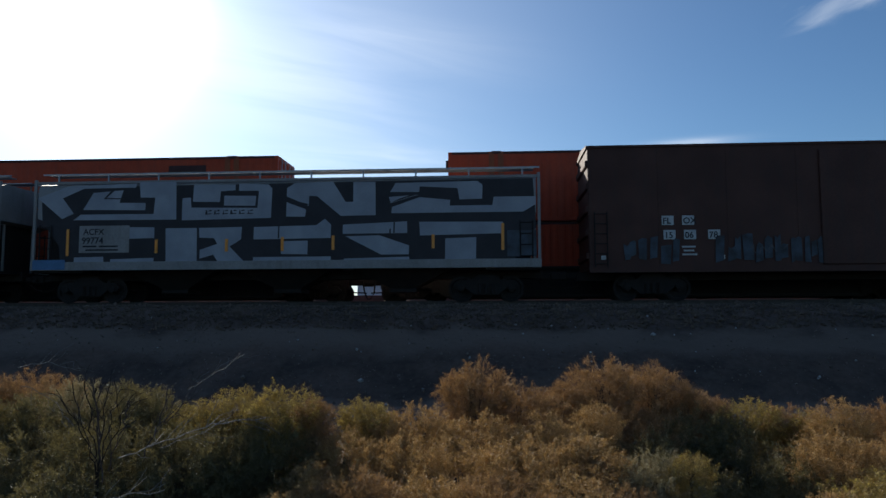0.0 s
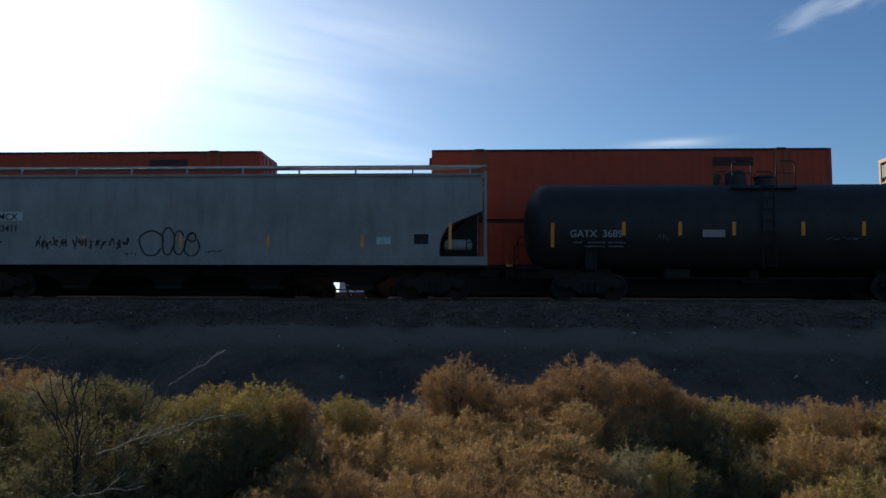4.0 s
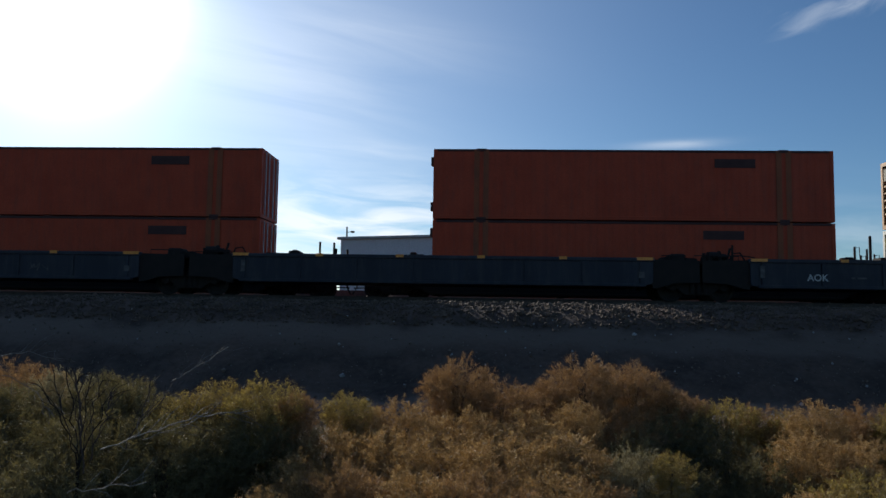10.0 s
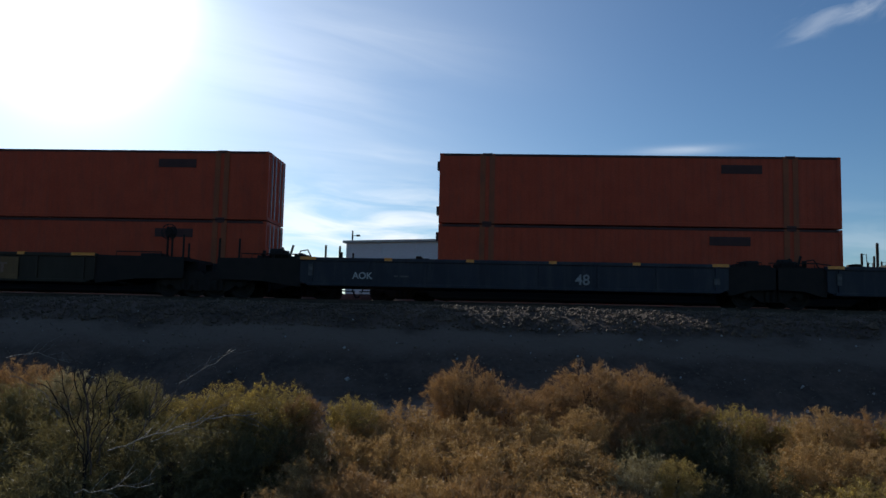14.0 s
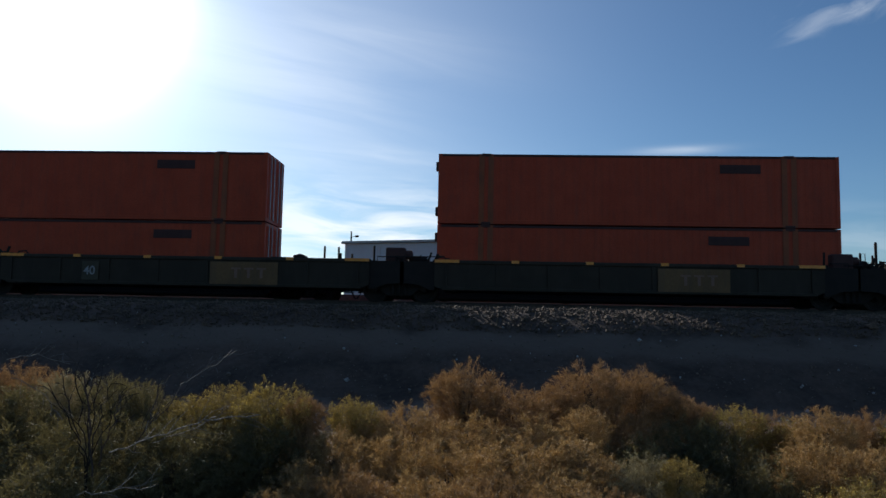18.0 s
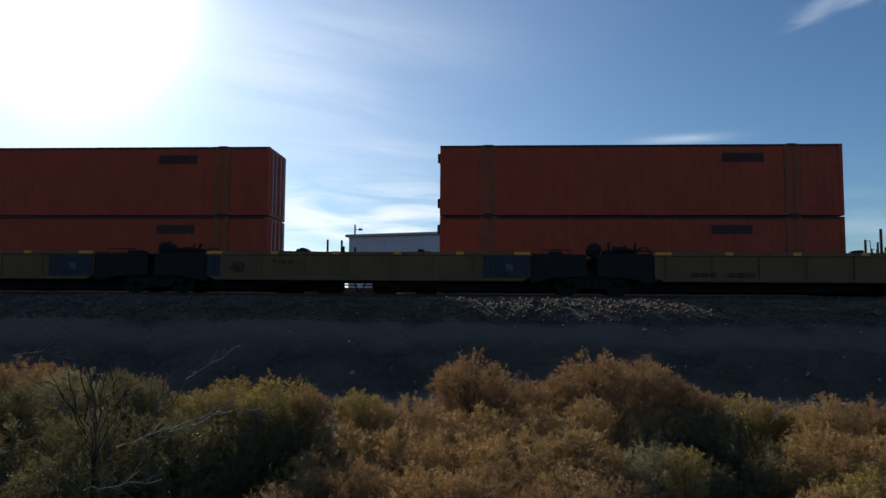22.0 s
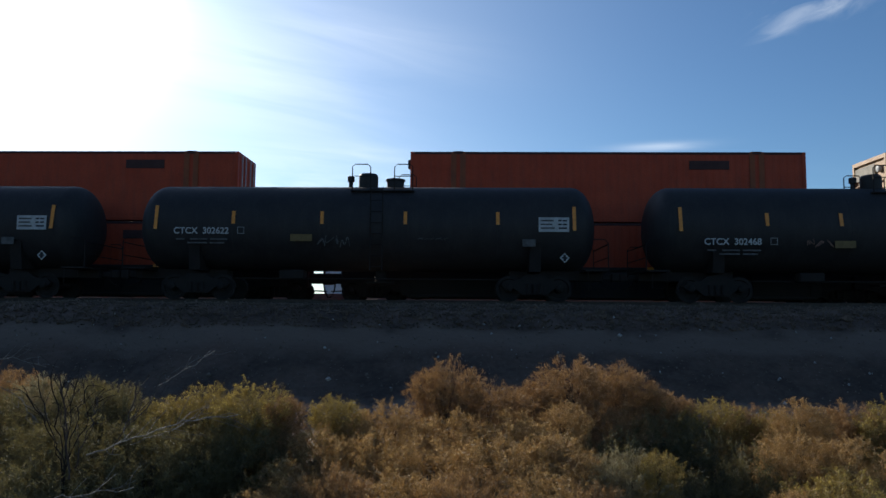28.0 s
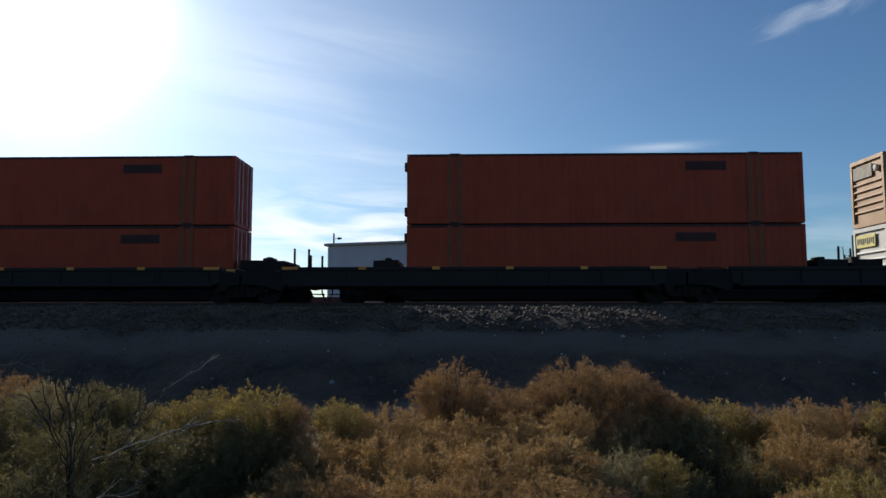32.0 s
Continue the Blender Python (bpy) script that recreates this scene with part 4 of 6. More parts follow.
def rects(car, boxes, y, colour):
    for x0, x1, z0, z1 in boxes:
        shape(car, [(x0, z0), (x1, z0 + 0.02), (x1 - 0.03, z1), (x0 + 0.02, z1 - 0.02)], y, colour)


def box_finish(car, n):
    y = -1.53
    for x, z, t in ((2.45, 2.52, "FL"), (3.13, 2.52, "OX"), (2.5, 2.03, "15"), (3.18, 2.03, "06"), (3.98, 2.03, "78")):
        panel(car, x, x + 0.4, z, z + 0.32, y, "letters", "stencil_panel", "white stencil panel")
        letter(car, t, x + 0.03, z + 0.05, 0.29, y - 0.007, "black_letters")
    bars(car, 3.1, 1.75, [[(0, 0.45)], [(0.05, 0.4)], [(0, 0.5)]], y)
    for x in (0.4, 4.35, 7.8):
        panel(car, x, x + 0.16, 1.36, 1.5, y, "letters", "stencil_panel")
    # sprayed letters worn down to upright smears
    rnd = random.Random(3)
    for x0, x1 in ((1.2, 3.0), (4.2, 7.6)):
        x = x0
        while x < x1:
            w = rnd.uniform(0.14, 0.34)
            za, zb = rnd.uniform(1.18, 1.45), rnd.uniform(1.8, 2.2)
            shape(car, [(x, za), (x + w, za + rnd.uniform(-0.06, 0.1)), (x + w + rnd.uniform(-0.05, 0.05), zb), (x + w * 0.45, zb + rnd.uniform(-0.15, 0.12)), (x + rnd.uniform(-0.05, 0.05), zb - 0.05)], y - 0.002 - rnd.uniform(0, 0.003), "blue_faded", "graffiti_smear")
            x += w * rnd.uniform(0.8, 1.6)
    scribble(car, 5.3, 6.6, 1.5, 1.95, y - 0.012, "frame_light", 8, 4, 0.03)


def graffiti_finish(car, n):
    y = SIDE
    shape(car, [(0.35, 2.9), (0.3, 3.6), (1.2, 4.12), (17.9, 4.2), (18.0, 2.5), (17.3, 1.5), (17.2, 1.18), (1.1, 1.18), (1.0, 2.0)], y, "graffiti_dark", "graffiti_ground")
    y -= 0.006
    g = "graffiti"
    # lower row
    shape(car, [(3.52, 2.66), (4.51, 2.64), (4.51, 2.26), (3.52, 2.24)], y, g)
    shape(car, [(2.92, 1.52), (4.51, 1.55), (4.51, 1.17), (2.93, 1.17)], y, g)
    shape(car, [(1.58, 1.59), (2.67, 1.61), (2.67, 1.17), (1.58, 1.16)], y, g)
    shape(car, [(4.92, 2.6), (6.06, 2.6), (6.08, 1.16), (4.96, 1.17)], y, g)
    shape(car, [(6.14, 2.6), (7.69, 2.62), (7.66, 2.18), (7.26, 1.93), (7.76, 1.42), (7.78, 1.14), (6.97, 1.17), (6.68, 1.65), (6.18, 1.51), (6.18, 1.82), (6.81, 2.03), (6.69, 2.23), (6.16, 2.26)], y, g)
    shape(car, [(8.12, 2.61), (10.34, 2.65), (10.65, 2.87), (10.87, 2.67), (10.86, 2.2), (8.11, 2.17)], y, g)
    shape(car, [(9.11, 2.1), (10.05, 2.11), (10.04, 1.63), (9.1, 1.65)], y, g)
    shape(car, [(8.11, 1.55), (10.87, 1.55), (10.86, 1.15), (8.1, 1.16)], y, g)
    shape(car, [(11.29, 2.66), (13.54, 2.75), (13.55, 2.34), (11.28, 2.34)], y, g)
    shape(car, [(11.38, 2.25), (12.58, 2.27), (13.61, 1.91), (13.6, 1.6), (12.64, 1.6)], y, g)
    shape(car, [(11.33, 1.47), (13.62, 1.52), (13.63, 1.15), (11.33, 1.15)], y, g)
    shape(car, [(13.97, 2.73), (16.86, 2.7), (16.86, 2.3), (13.99, 2.25)], y, g)
    shape(car, [(14.87, 2.14), (15.94, 2.17), (15.92, 1.17), (14.86, 1.13)], y, g)
    # upper row
    shape(car, [(0.14, 3.75), (1.28, 4.16), (3.82, 4.23), (3.78, 4.08), (1.87, 4.07), (1.08, 3.73), (1.51, 3.17), (1.08, 2.98)], y, g)
    shape(car, [(1.51, 2.93), (5.3, 2.91), (5.27, 4.28), (3.92, 4.27), (3.97, 3.72), (4.51, 3.71), (4.46, 3.12), (1.78, 3.13)], y, g)
    shape(car, [(2.22, 3.91), (3.33, 3.99), (3.19, 3.54), (4.16, 3.52), (4.15, 3.26), (1.86, 3.3)], y, g)
    shape(car, [(5.92, 4.15), (7.43, 4.14), (7.43, 3.93), (6.9, 3.9), (6.87, 3.52), (5.89, 3.54)], y, g)
    shape(car, [(5.51, 3.67), (5.81, 3.69), (5.84, 3.33), (8.23, 3.29), (8.28, 3.9), (7.56, 3.91), (7.56, 4.17), (8.63, 4.12), (8.76, 3.97), (8.72, 2.93), (5.5, 2.88)], y, g)
    shape(car, [(7.03, 3.74), (8.18, 3.72), (8.15, 3.37), (7.02, 3.39)], y, g)
    shape(car, [(9.29, 3.98), (9.56, 4.15), (10.93, 4.18), (11.38, 3.46), (11.65, 3.46), (11.65, 4.16), (12.43, 4.15), (12.44, 2.98), (11.21, 2.97), (10.36, 3.68), (10.08, 3.69), (10.07, 3.34), (9.28, 3.63)], y, g)
    shape(car, [(9.28, 3.48), (9.98, 3.21), (9.94, 2.96), (9.27, 2.97)], y, g)
    shape(car, [(12.95, 3.79), (13.14, 4.1), (15.99, 4.13), (16.17, 3.98), (16.15, 3.51), (15.37, 3.49), (15.3, 3.89), (13.99, 3.97), (13.96, 3.77)], y, g)
    shape(car, [(12.91, 3.61), (13.92, 3.68), (12.97, 3.39)], y, g)
    shape(car, [(12.99, 3.04), (13.02, 3.26), (13.98, 3.59), (15.04, 3.48), (15.03, 3.28), (16.5, 3.28), (16.55, 3.57), (18.0, 3.57), (17.99, 3.3), (17.56, 3.04)], y, g)
    for k in range(6):
        x = 6.35 + k * 0.3
        rects(car, [(x, x + 0.24, 3.07, 3.12), (x + 0.02 * (k % 3), x + 0.09, 3.07, 3.24), (x + 0.1, x + 0.24, 3.18, 3.24)], y - 0.005, "graffiti_dark")
    shape(car, [(12.95, 3.4), (14.0, 3.72), (14.0, 3.77), (13.3, 3.56)], y - 0.005, "graffiti_dark", "graffiti_stroke")
    shape(car, [(9.25, 3.62), (9.7, 3.42), (10.05, 3.36), (10.05, 3.41), (9.75, 3.48), (9.28, 3.68)], y - 0.005, "graffiti_dark", "graffiti_stroke")
    shape(car, [(2.9, 4.0), (3.0, 3.98), (2.72, 3.72), (3.3, 3.7), (3.3, 3.66), (2.6, 3.68)], y - 0.005, "graffiti_dark", "graffiti_stroke")
    for x, z0, z1 in ((8.98, 2.2, 2.62), (13.06, 2.36, 2.74), (12.92, 2.34, 2.5), (11.4, 3.98, 4.15), (5.42, 2.95, 4.1)):
        shape(car, [(x, z0), (x + 0.05, z0), (x + 0.06, z1), (x + 0.01, z1)], y - 0.005, "graffiti_dark", "graffiti_stroke")
    panel(car, 1.75, 3.6, 1.75, 2.72, y - 0.006, "grey", "stencil_panel", "grey stencil panel left clear of paint")
    letter(car, "ACFX", 1.9, 2.4, 0.3, y - 0.013, "black_letters")
    letter(car, "99774", 1.85, 2.08, 0.32, y - 0.013, "black_letters")
    bars(car, 1.9, 1.95, [[(0, 0.5), (0.6, 1.3)], [(0.1, 1.3)]], y - 0.012, "black_letters")
    panel(car, 0.1, 1.3, 1.15, 1.5, -1.66, "blue", "paint_panel", "bright blue painted sill end")
    panel(car, 17.0, 18.0, 1.5, 2.4, y, "blue_faded")
    for x, z0, z1 in ((1.33, 1.65, 2.6), (4.6, 1.72, 2.2), (7.15, 1.75, 2.2), (9.15, 1.75, 2.25), (10.95, 1.78, 2.28), (14.45, 1.8, 2.28), (16.85, 1.72, 2.65)):
        reflector(car, x, z0, z1, y - 0.02)


def plain_hopper_finish(car, n):
    y = SIDE
    letter(car, "ELTX", 1.72, 2.66, 0.3, y, "black_letters")
    letter(car, "7292", 1.72, 2.24, 0.32, y, "black_letters")
    bars(car, 1.8, 1.86, [[(0, 0.3), (0.45, 0.9)], [(0, 0.35), (0.4, 0.8)]], y, "black_letters")
    bars(car, 16.9, 2.5, [[(0, 0.5), (0.6, 0.75)], [(0.1, 0.6)]], y, "frame_light")
    panel(car, 17.2, 17.75, 1.88, 2.25, y, "letters", "stencil_panel", "white stencil panel")
    bars(car, 17.25, 2.12, [[(0, 0.2), (0.28, 0.46)], [(0, 0.2), (0.28, 0.46)]], y - 0.006, "black_letters")
    bars(car, 4.2, 1.3, [[(0, 0.3), (0.4, 1.6)]], -1.655, "black_letters")
    scribble(car, 5.0, 5.6, 1.5, 2.0, y, "rust", 31, 2, 0.05)
    scribble(car, 6.4, 7.2, 1.5, 2.2, y, "rust", 32, 3, 0.025)
    scribble(car, 14.6, 16.2, 1.65, 2.0, y, "black_letters", 33, 5, 0.025)
    for x in (1.25, 12.6, 14.5, 15.9, 18.2):
        tall = x in (1.25, 18.2)
        reflector(car, x, 1.6 if tall else 1.65, 2.5 if tall else 2.1, y)
    for x in (0.9, n - 1.1):
        panel(car, x, x + 0.14, 1.02, 1.16, -1.62, "letters", "route_card")


def tagged_hopper_finish(car, n):
    y = SIDE
    panel(car, 1.9, 3.05, 2.69, 3.0, y, "letters", "stencil_panel", "pale patch behind the lettering")
    letter(car, "AMCX", 1.95, 2.72, 0.32, y - 0.006, "black_letters")
    letter(car, "463411", 1.95, 2.3, 0.32, y, "black_letters")
    bars(car, 2.0, 1.9, [[(0, 0.15), (0.2, 0.35)]], y, "black_letters")
    rnd = random.Random(9)
    blot = [(0.82 + 0.5 * math.cos(a) * rnd.uniform(0.7, 1.1), 3.25 + 0.45 * math.sin(a) * rnd.uniform(0.7, 1.1)) for a in np.linspace(0, 6.0, 16)]
    shape(car, blot, y, "letters", "graffiti_blot")
    scribble(car, 0.2, 1.2, 3.5, 3.9, y - 0.005, "graffiti_dark", 41, 5, 0.05)
    scribble(car, 0.6, 1.15, 3.3, 3.75, y - 0.012, "graffiti_dark", 47, 2, 0.045)
    scribble(car, 0.5, 1.2, 3.05, 3.35, y - 0.007, "blue_faded", 42, 3, 0.05)
    scribble(car, 3.5, 6.9, 1.65, 2.15, y, "graffiti_dark", 43, 15, 0.065)
    for k, (cx, cz, rx, rz) in enumerate(((7.75, 1.88, 0.42, 0.44), (8.35, 1.95, 0.22, 0.48), (8.75, 1.9, 0.2, 0.42), (9.2, 1.82, 0.26, 0.4), (9.2, 2.1, 0.14, 0.16))):
        m = Mesh().tube([(cx + rx * math.cos(t) * (1 + 0.12 * math.sin(3 * t + k)), y - 0.004, cz + rz * math.sin(t)) for t in np.linspace(0.3 * k, 0.3 * k + 5.9, 22)], 0.026, 4)
        part("graffiti_letter", m.done("graffiti_letter", M["graffiti_dark"]), car, "looping outlined black letter")
    scribble(car, 9.6, 10.3, 1.5, 1.7, y, "graffiti_dark", 45, 3, 0.025)
    scribble(car, 6.8, 7.2, 1.42, 1.6, y, "graffiti_dark", 46, 2, 0.025)
    for x in (1.5, 5.3, 8.8, 11.9, 15.2, 18.25):
        tall = x in (1.5, 18.25)
        reflector(car, x, 1.7 if tall else 1.75, 2.6 if tall else 2.15, y)
    panel(car, 1.75, 2.15, 1.2, 1.34, -1.655, "yellow", "sill_marking")
    panel(car, 17.0, 17.5, 1.85, 2.2, y, "black_letters", "stencil_panel")
    panel(car, 15.7, 16.2, 1.85, 2.1, y, "letters", "stencil_panel")


TS = -1.562             # near flank of a tank shell


def tank_letters(first, second, x, z, size=0.3, plate=True, star=True, tag=None):
    def finish(car, n):
        colour = M["letters" if first == "CTCX" else "letters_dim"]
        whole, number = text_mesh(first + "  " + second.strip(), size, colour), text_mesh(second.strip(), size, colour)
        reach = max(v.co.x for v in whole.vertices) - max(v.co.x for v in number.vertices)
        if first:
            part("lettering", text_mesh(first, size, colour), car, at=pose(x, TS, z, 90))
        part("lettering", number, car, at=pose(x + reach, TS, z, 90))
        bars(car, x + 0.1, z - 0.22, [[(0, 0.3), (0.5, 1.1), (1.2, 1.8)], [(0.4, 1.1), (1.2, 1.7)]], TS, "frame_light")
        if first == "CTCX":
            bx = x + reach + max(v.co.x for v in number.vertices) + 0.3
            m = Mesh().box(bx, bx + 0.24, TS - 0.006, TS, z, z + 0.02).box(bx, bx + 0.24, TS - 0.006, TS, z + 0.22, z + 0.24).box(bx, bx + 0.02, TS - 0.006, TS, z + 0.02, z + 0.22).box(bx + 0.22, bx + 0.24, TS - 0.006, TS, z + 0.02, z + 0.22)
            part("stencil_frame", m.done("stencil_frame", M["letters_dim"], False), car)
        if plate:
            panel(car, n - 1.65, n - 0.6, 2.36, 2.86, TS - 0.01, "letters" if first == "CTCX" else "frame_light", "data_panel", "white data panel" if first == "CTCX" else "dull grey data panel")
            bars(car, n - 0.98, 2.72, [[(0, 0.12), (0.16, 0.3)], [(0, 0.12), (0.16, 0.3)], [(0.02, 0.3)]], TS - 0.018, "black_letters")
            bars(car, n - 1.58, 2.72, [[(0, 0.45)], [(0, 0.4)], [(0, 0.48)]], TS - 0.018, "frame_light")
        if star:
            c = n - 0.75
            part("hazard_placard", Mesh().prism([(c, 1.3), (c + 0.17, 1.47), (c, 1.64), (c - 0.17, 1.47)], -1.5, -1.49).done("hazard_placard", M["letters"], False), car, "white diamond placard")
            m = Mesh().box(c - 0.05, c + 0.05, -1.505, -1.5, 1.36, 1.58).box(c - 0.1, c + 0.1, -1.506, -1.501, 1.44, 1.5)
            part("placard_mark", m.done("placard_mark", M["black_letters"], False), car)
            part("placard_frame", Mesh().box(n - 2.2, n - 1.75, -1.535, -1.52, 1.85, 2.1).done("placard_frame", M["frame_light"], False), car)
        if tag:
            tag(car, n)
    return finish


def tag_first(car, n):
    panel(car, n * 0.38, n * 0.38 + 0.75, 2.1, 2.35, TS, "pinkish", "paint_panel", "pale pink data patch")
    scribble(car, n * 0.27, n * 0.3, 1.9, 2.3, TS, "frame_light", 51, 2, 0.02)
    scribble(car, n * 0.66, n * 0.74, 1.95, 2.1, TS, "frame_light", 52, 4, 0.03)


def tag_silver(car, n):
    # the first letters can be read, the rest are worn down to strokes
    for ch, x, w in (("T", 1.45, 0.85), ("H", 2.45, 1.2), ("U", 3.85, 1.05), ("R", 5.1, 0.95), ("A", 6.2, 1.3)):
        me = text_mesh(ch, 1.62, M["silver_faded"])
        xs = [v.co.x for v in me.vertices]
        lo, hi = min(xs), max(xs)
        for v in me.vertices:
            v.co.x = (v.co.x - lo) * w / (hi - lo) + 0.06 * math.sin(v.co.y * 5 + x)
        part("graffiti_letter", me, car, at=pose(x, TS - 0.004, 2.0, 90))
    rnd = random.Random(6)
    x = 8.3
    while x < n - 1.2:
        w = rnd.uniform(0.3, 0.62)
        m = Mesh()
        top = rnd.uniform(2.85, 3.3)
        low = rnd.uniform(1.85, 2.1)
        for a in (0, w):
            m.add([(x + a, TS, low + rnd.uniform(0, 0.2)), (x + a + 0.16, TS, low), (x + a + 0.2, TS - 0.002, top), (x + a + 0.02, TS - 0.002, top - rnd.uniform(0, 0.2))], [(0, 1, 2, 3)])
        zb = rnd.uniform(2.1, 2.8)
        m.add([(x, TS - 0.004, zb), (x + w, TS - 0.004, zb + rnd.uniform(-0.3, 0.3)), (x + w, TS - 0.004, zb + 0.2), (x, TS - 0.004, zb + 0.16)], [(0, 1, 2, 3)])
        part("graffiti_letter", m.done("graffiti_letter", M["silver_faded"], False), car)
        x += w + 0.14 + rnd.uniform(0.1, 0.3)
    # a small looping white tag
    rnd = random.Random(17)
    for k in range(26):
        cx, cz2, rr = rnd.uniform(7.95, 9.0), rnd.uniform(2.85, 3.4), rnd.uniform(0.04, 0.1)
        if cx > 8.6 and cz2 > 3.2:
            continue
        loop = Mesh().tube([(cx + rr * math.cos(t), TS - 0.01, cz2 + rr * math.sin(t)) for t in np.linspace(0, 5.6, 9)], 0.013, 4)
        part("graffiti_loop", loop.done("graffiti_loop", M["letters"]), car)
    scribble(car, 8.3, 9.0, 2.2, 2.85, TS - 0.01, "letters_dim", 62, 2, 0.03)


def tag_second(car, n):
    panel(car, n * 0.335, n * 0.335 + 0.75, 2.0, 2.24, TS, "ochre", "paint_panel", "dull ochre data patch")
    scribble(car, n * 0.395, n * 0.47, 1.75, 2.3, TS, "frame_light", 71, 4, 0.035)
    scribble(car, n * 0.62, n * 0.7, 2.05, 2.15, TS, "frame_light", 72, 4, 0.02)


def tag_third(car, n):
    panel(car, n * 0.36, n * 0.36 + 0.7, 1.85, 2.1, TS, "ochre", "paint_panel", "dull ochre data patch")
    scribble(car, n * 0.3, n * 0.36, 1.85, 2.25, TS, "rust", 73, 3, 0.03)


WS = -1.552            # outer face of a well car's ribs


def navy_finish(k):
    def finish(car, n):
        if k in (0, 4):
            letter(car, "AOK", 1.85, 0.72, 0.32, WS, "letters")
            bars(car, 3.3, 0.8, [[(0, 0.12), (0.2, 0.5)]], WS, "frame_light")
        if k == 0:
            scribble(car, 7.65, 9.0, 0.5, 1.05, WS, "letters", 81, 6, 0.05)
            scribble(car, 7.8, 8.9, 0.62, 0.98, WS - 0.01, "letters_dim", 83, 5, 0.045)
        if k == 4:
            letter(car, "48", 9.5, 0.66, 0.5, WS, "letters_dim")
        if k == 2:
            scribble(car, 10.6, 11.4, 0.7, 1.05, WS, "frame_light", 84, 3, 0.035)
        if k == 3:
            scribble(car, 8.6, 9.2, 0.75, 1.05, WS, "letters", 82, 2, 0.03)
        panel(car, 0.3, 0.45, 0.8, 1.2, WS, "frame_light", "sill_marking")
        panel(car, n - 0.5, n - 0.3, 0.75, 0.95, WS, "frame_light", "sill_marking")
    return finish


def olive_finish(k):
    def finish(car, n):
        if k < 4:
            panel(car, 7.6, 10.0, 0.48, 1.26, WS, "sand", "paint_panel", "lighter painted panel with a dark emblem")
            m = Mesh()
            for x in (8.35, 8.8, 9.25):
                m.box(x + 0.12, x + 0.22, WS - 0.012, WS - 0.006, 0.7, 1.0).box(x, x + 0.34, WS - 0.012, WS - 0.006, 1.0, 1.06)
            part("emblem", m.done("emblem", M["rust"], False), car)
        if k in (1, 3):
            panel(car, 3.0, 3.6, 0.55, 1.2, WS, "olive_light", "paint_panel")
            letter(car, "40", 3.06, 0.74, 0.42, WS - 0.007, "letters_dim")
        if k == 4:
            panel(car, n - 0.75, n - 0.3, 0.85, 1.1, WS, "yellow", "sill_marking")
    return finish


def sand_finish(k):
    def finish(car, n):
        if k:
            panel(car, n - 1.6, n - 0.02, 0.58, 1.3, WS, "navy", "paint_panel", "dark blue end panel")
            panel(car, n - 0.85, n - 0.6, 0.8, 1.02, WS - 0.006, "frame_light", "stencil_panel")
            panel(car, 0.02, 0.45, 0.58, 1.3, WS, "navy", "paint_panel", "dark blue end panel")
            letter(car, "40", 0.85, 0.72, 0.5, WS, "rust_dark")
            scribble(car, 2.3, 3.1, 0.95, 1.2, WS, "rust_dark", 90 + k, 3, 0.05)
        else:
            bars(car, 1.2, 0.62, [[(0, 0.25), (0.3, 0.55), (0.6, 0.85), (1.2, 1.45), (1.5, 1.8), (1.85, 2.1)]], WS, "rust_dark")
            bars(car, 1.2, 0.7, [[(0, 0.25), (0.3, 0.55), (0.6, 0.85), (1.2, 1.45), (1.5, 1.8), (1.85, 2.1)]], WS, "rust_dark")
    return finish


def plain(car, n):
    pass


def brake_stand(car, x, y=-0.6, z=1.38, h=0.95):
    """A hand brake wheel on a post, with two stanchions."""
    b = part("brake_stand", Mesh().box(x - 0.17, x + 0.17, y - 0.02, y + 0.1, z + h - 0.2, z + h + 0.2, 0.03).box(x - 0.11, x - 0.06, y - 0.05, y + 0.05, z, z + h, 0.01).box(x + 0.06, x + 0.11, y - 0.05, y + 0.05, z, z + h + 0.05, 0.01).lathe([(y - 0.1, 0.16), (y + 0.08, 0.16)], 16, "y", (x, 0, z + h)).done("brake_stand", M["frame"]), car, "black hand brake stand")
    m = Mesh()
    ring = [(x + 0.28 * math.cos(a), y - 0.12, z + h + 0.28 * math.sin(a)) for a in np.linspace(0, 2 * math.pi, 21)]
    m.tube(ring, 0.02)
    for k in range(4):
        a = k * math.pi / 4 + 0.3
        m.tube([(x - 0.27 * math.cos(a), y - 0.12, z + h - 0.27 * math.sin(a)), (x + 0.27 * math.cos(a), y - 0.12, z + h + 0.27 * math.sin(a))], 0.012)
    part("brake_wheel", m.done("brake_wheel", M["frame"]), b)


def stanchion(car, x, h, y=-1.2, z=1.38):
    part("stanchion", Mesh().tube([(x, y, z - 0.05), (x, y, z + h)], 0.04, 8).done("stanchion", M["frame"]), car)


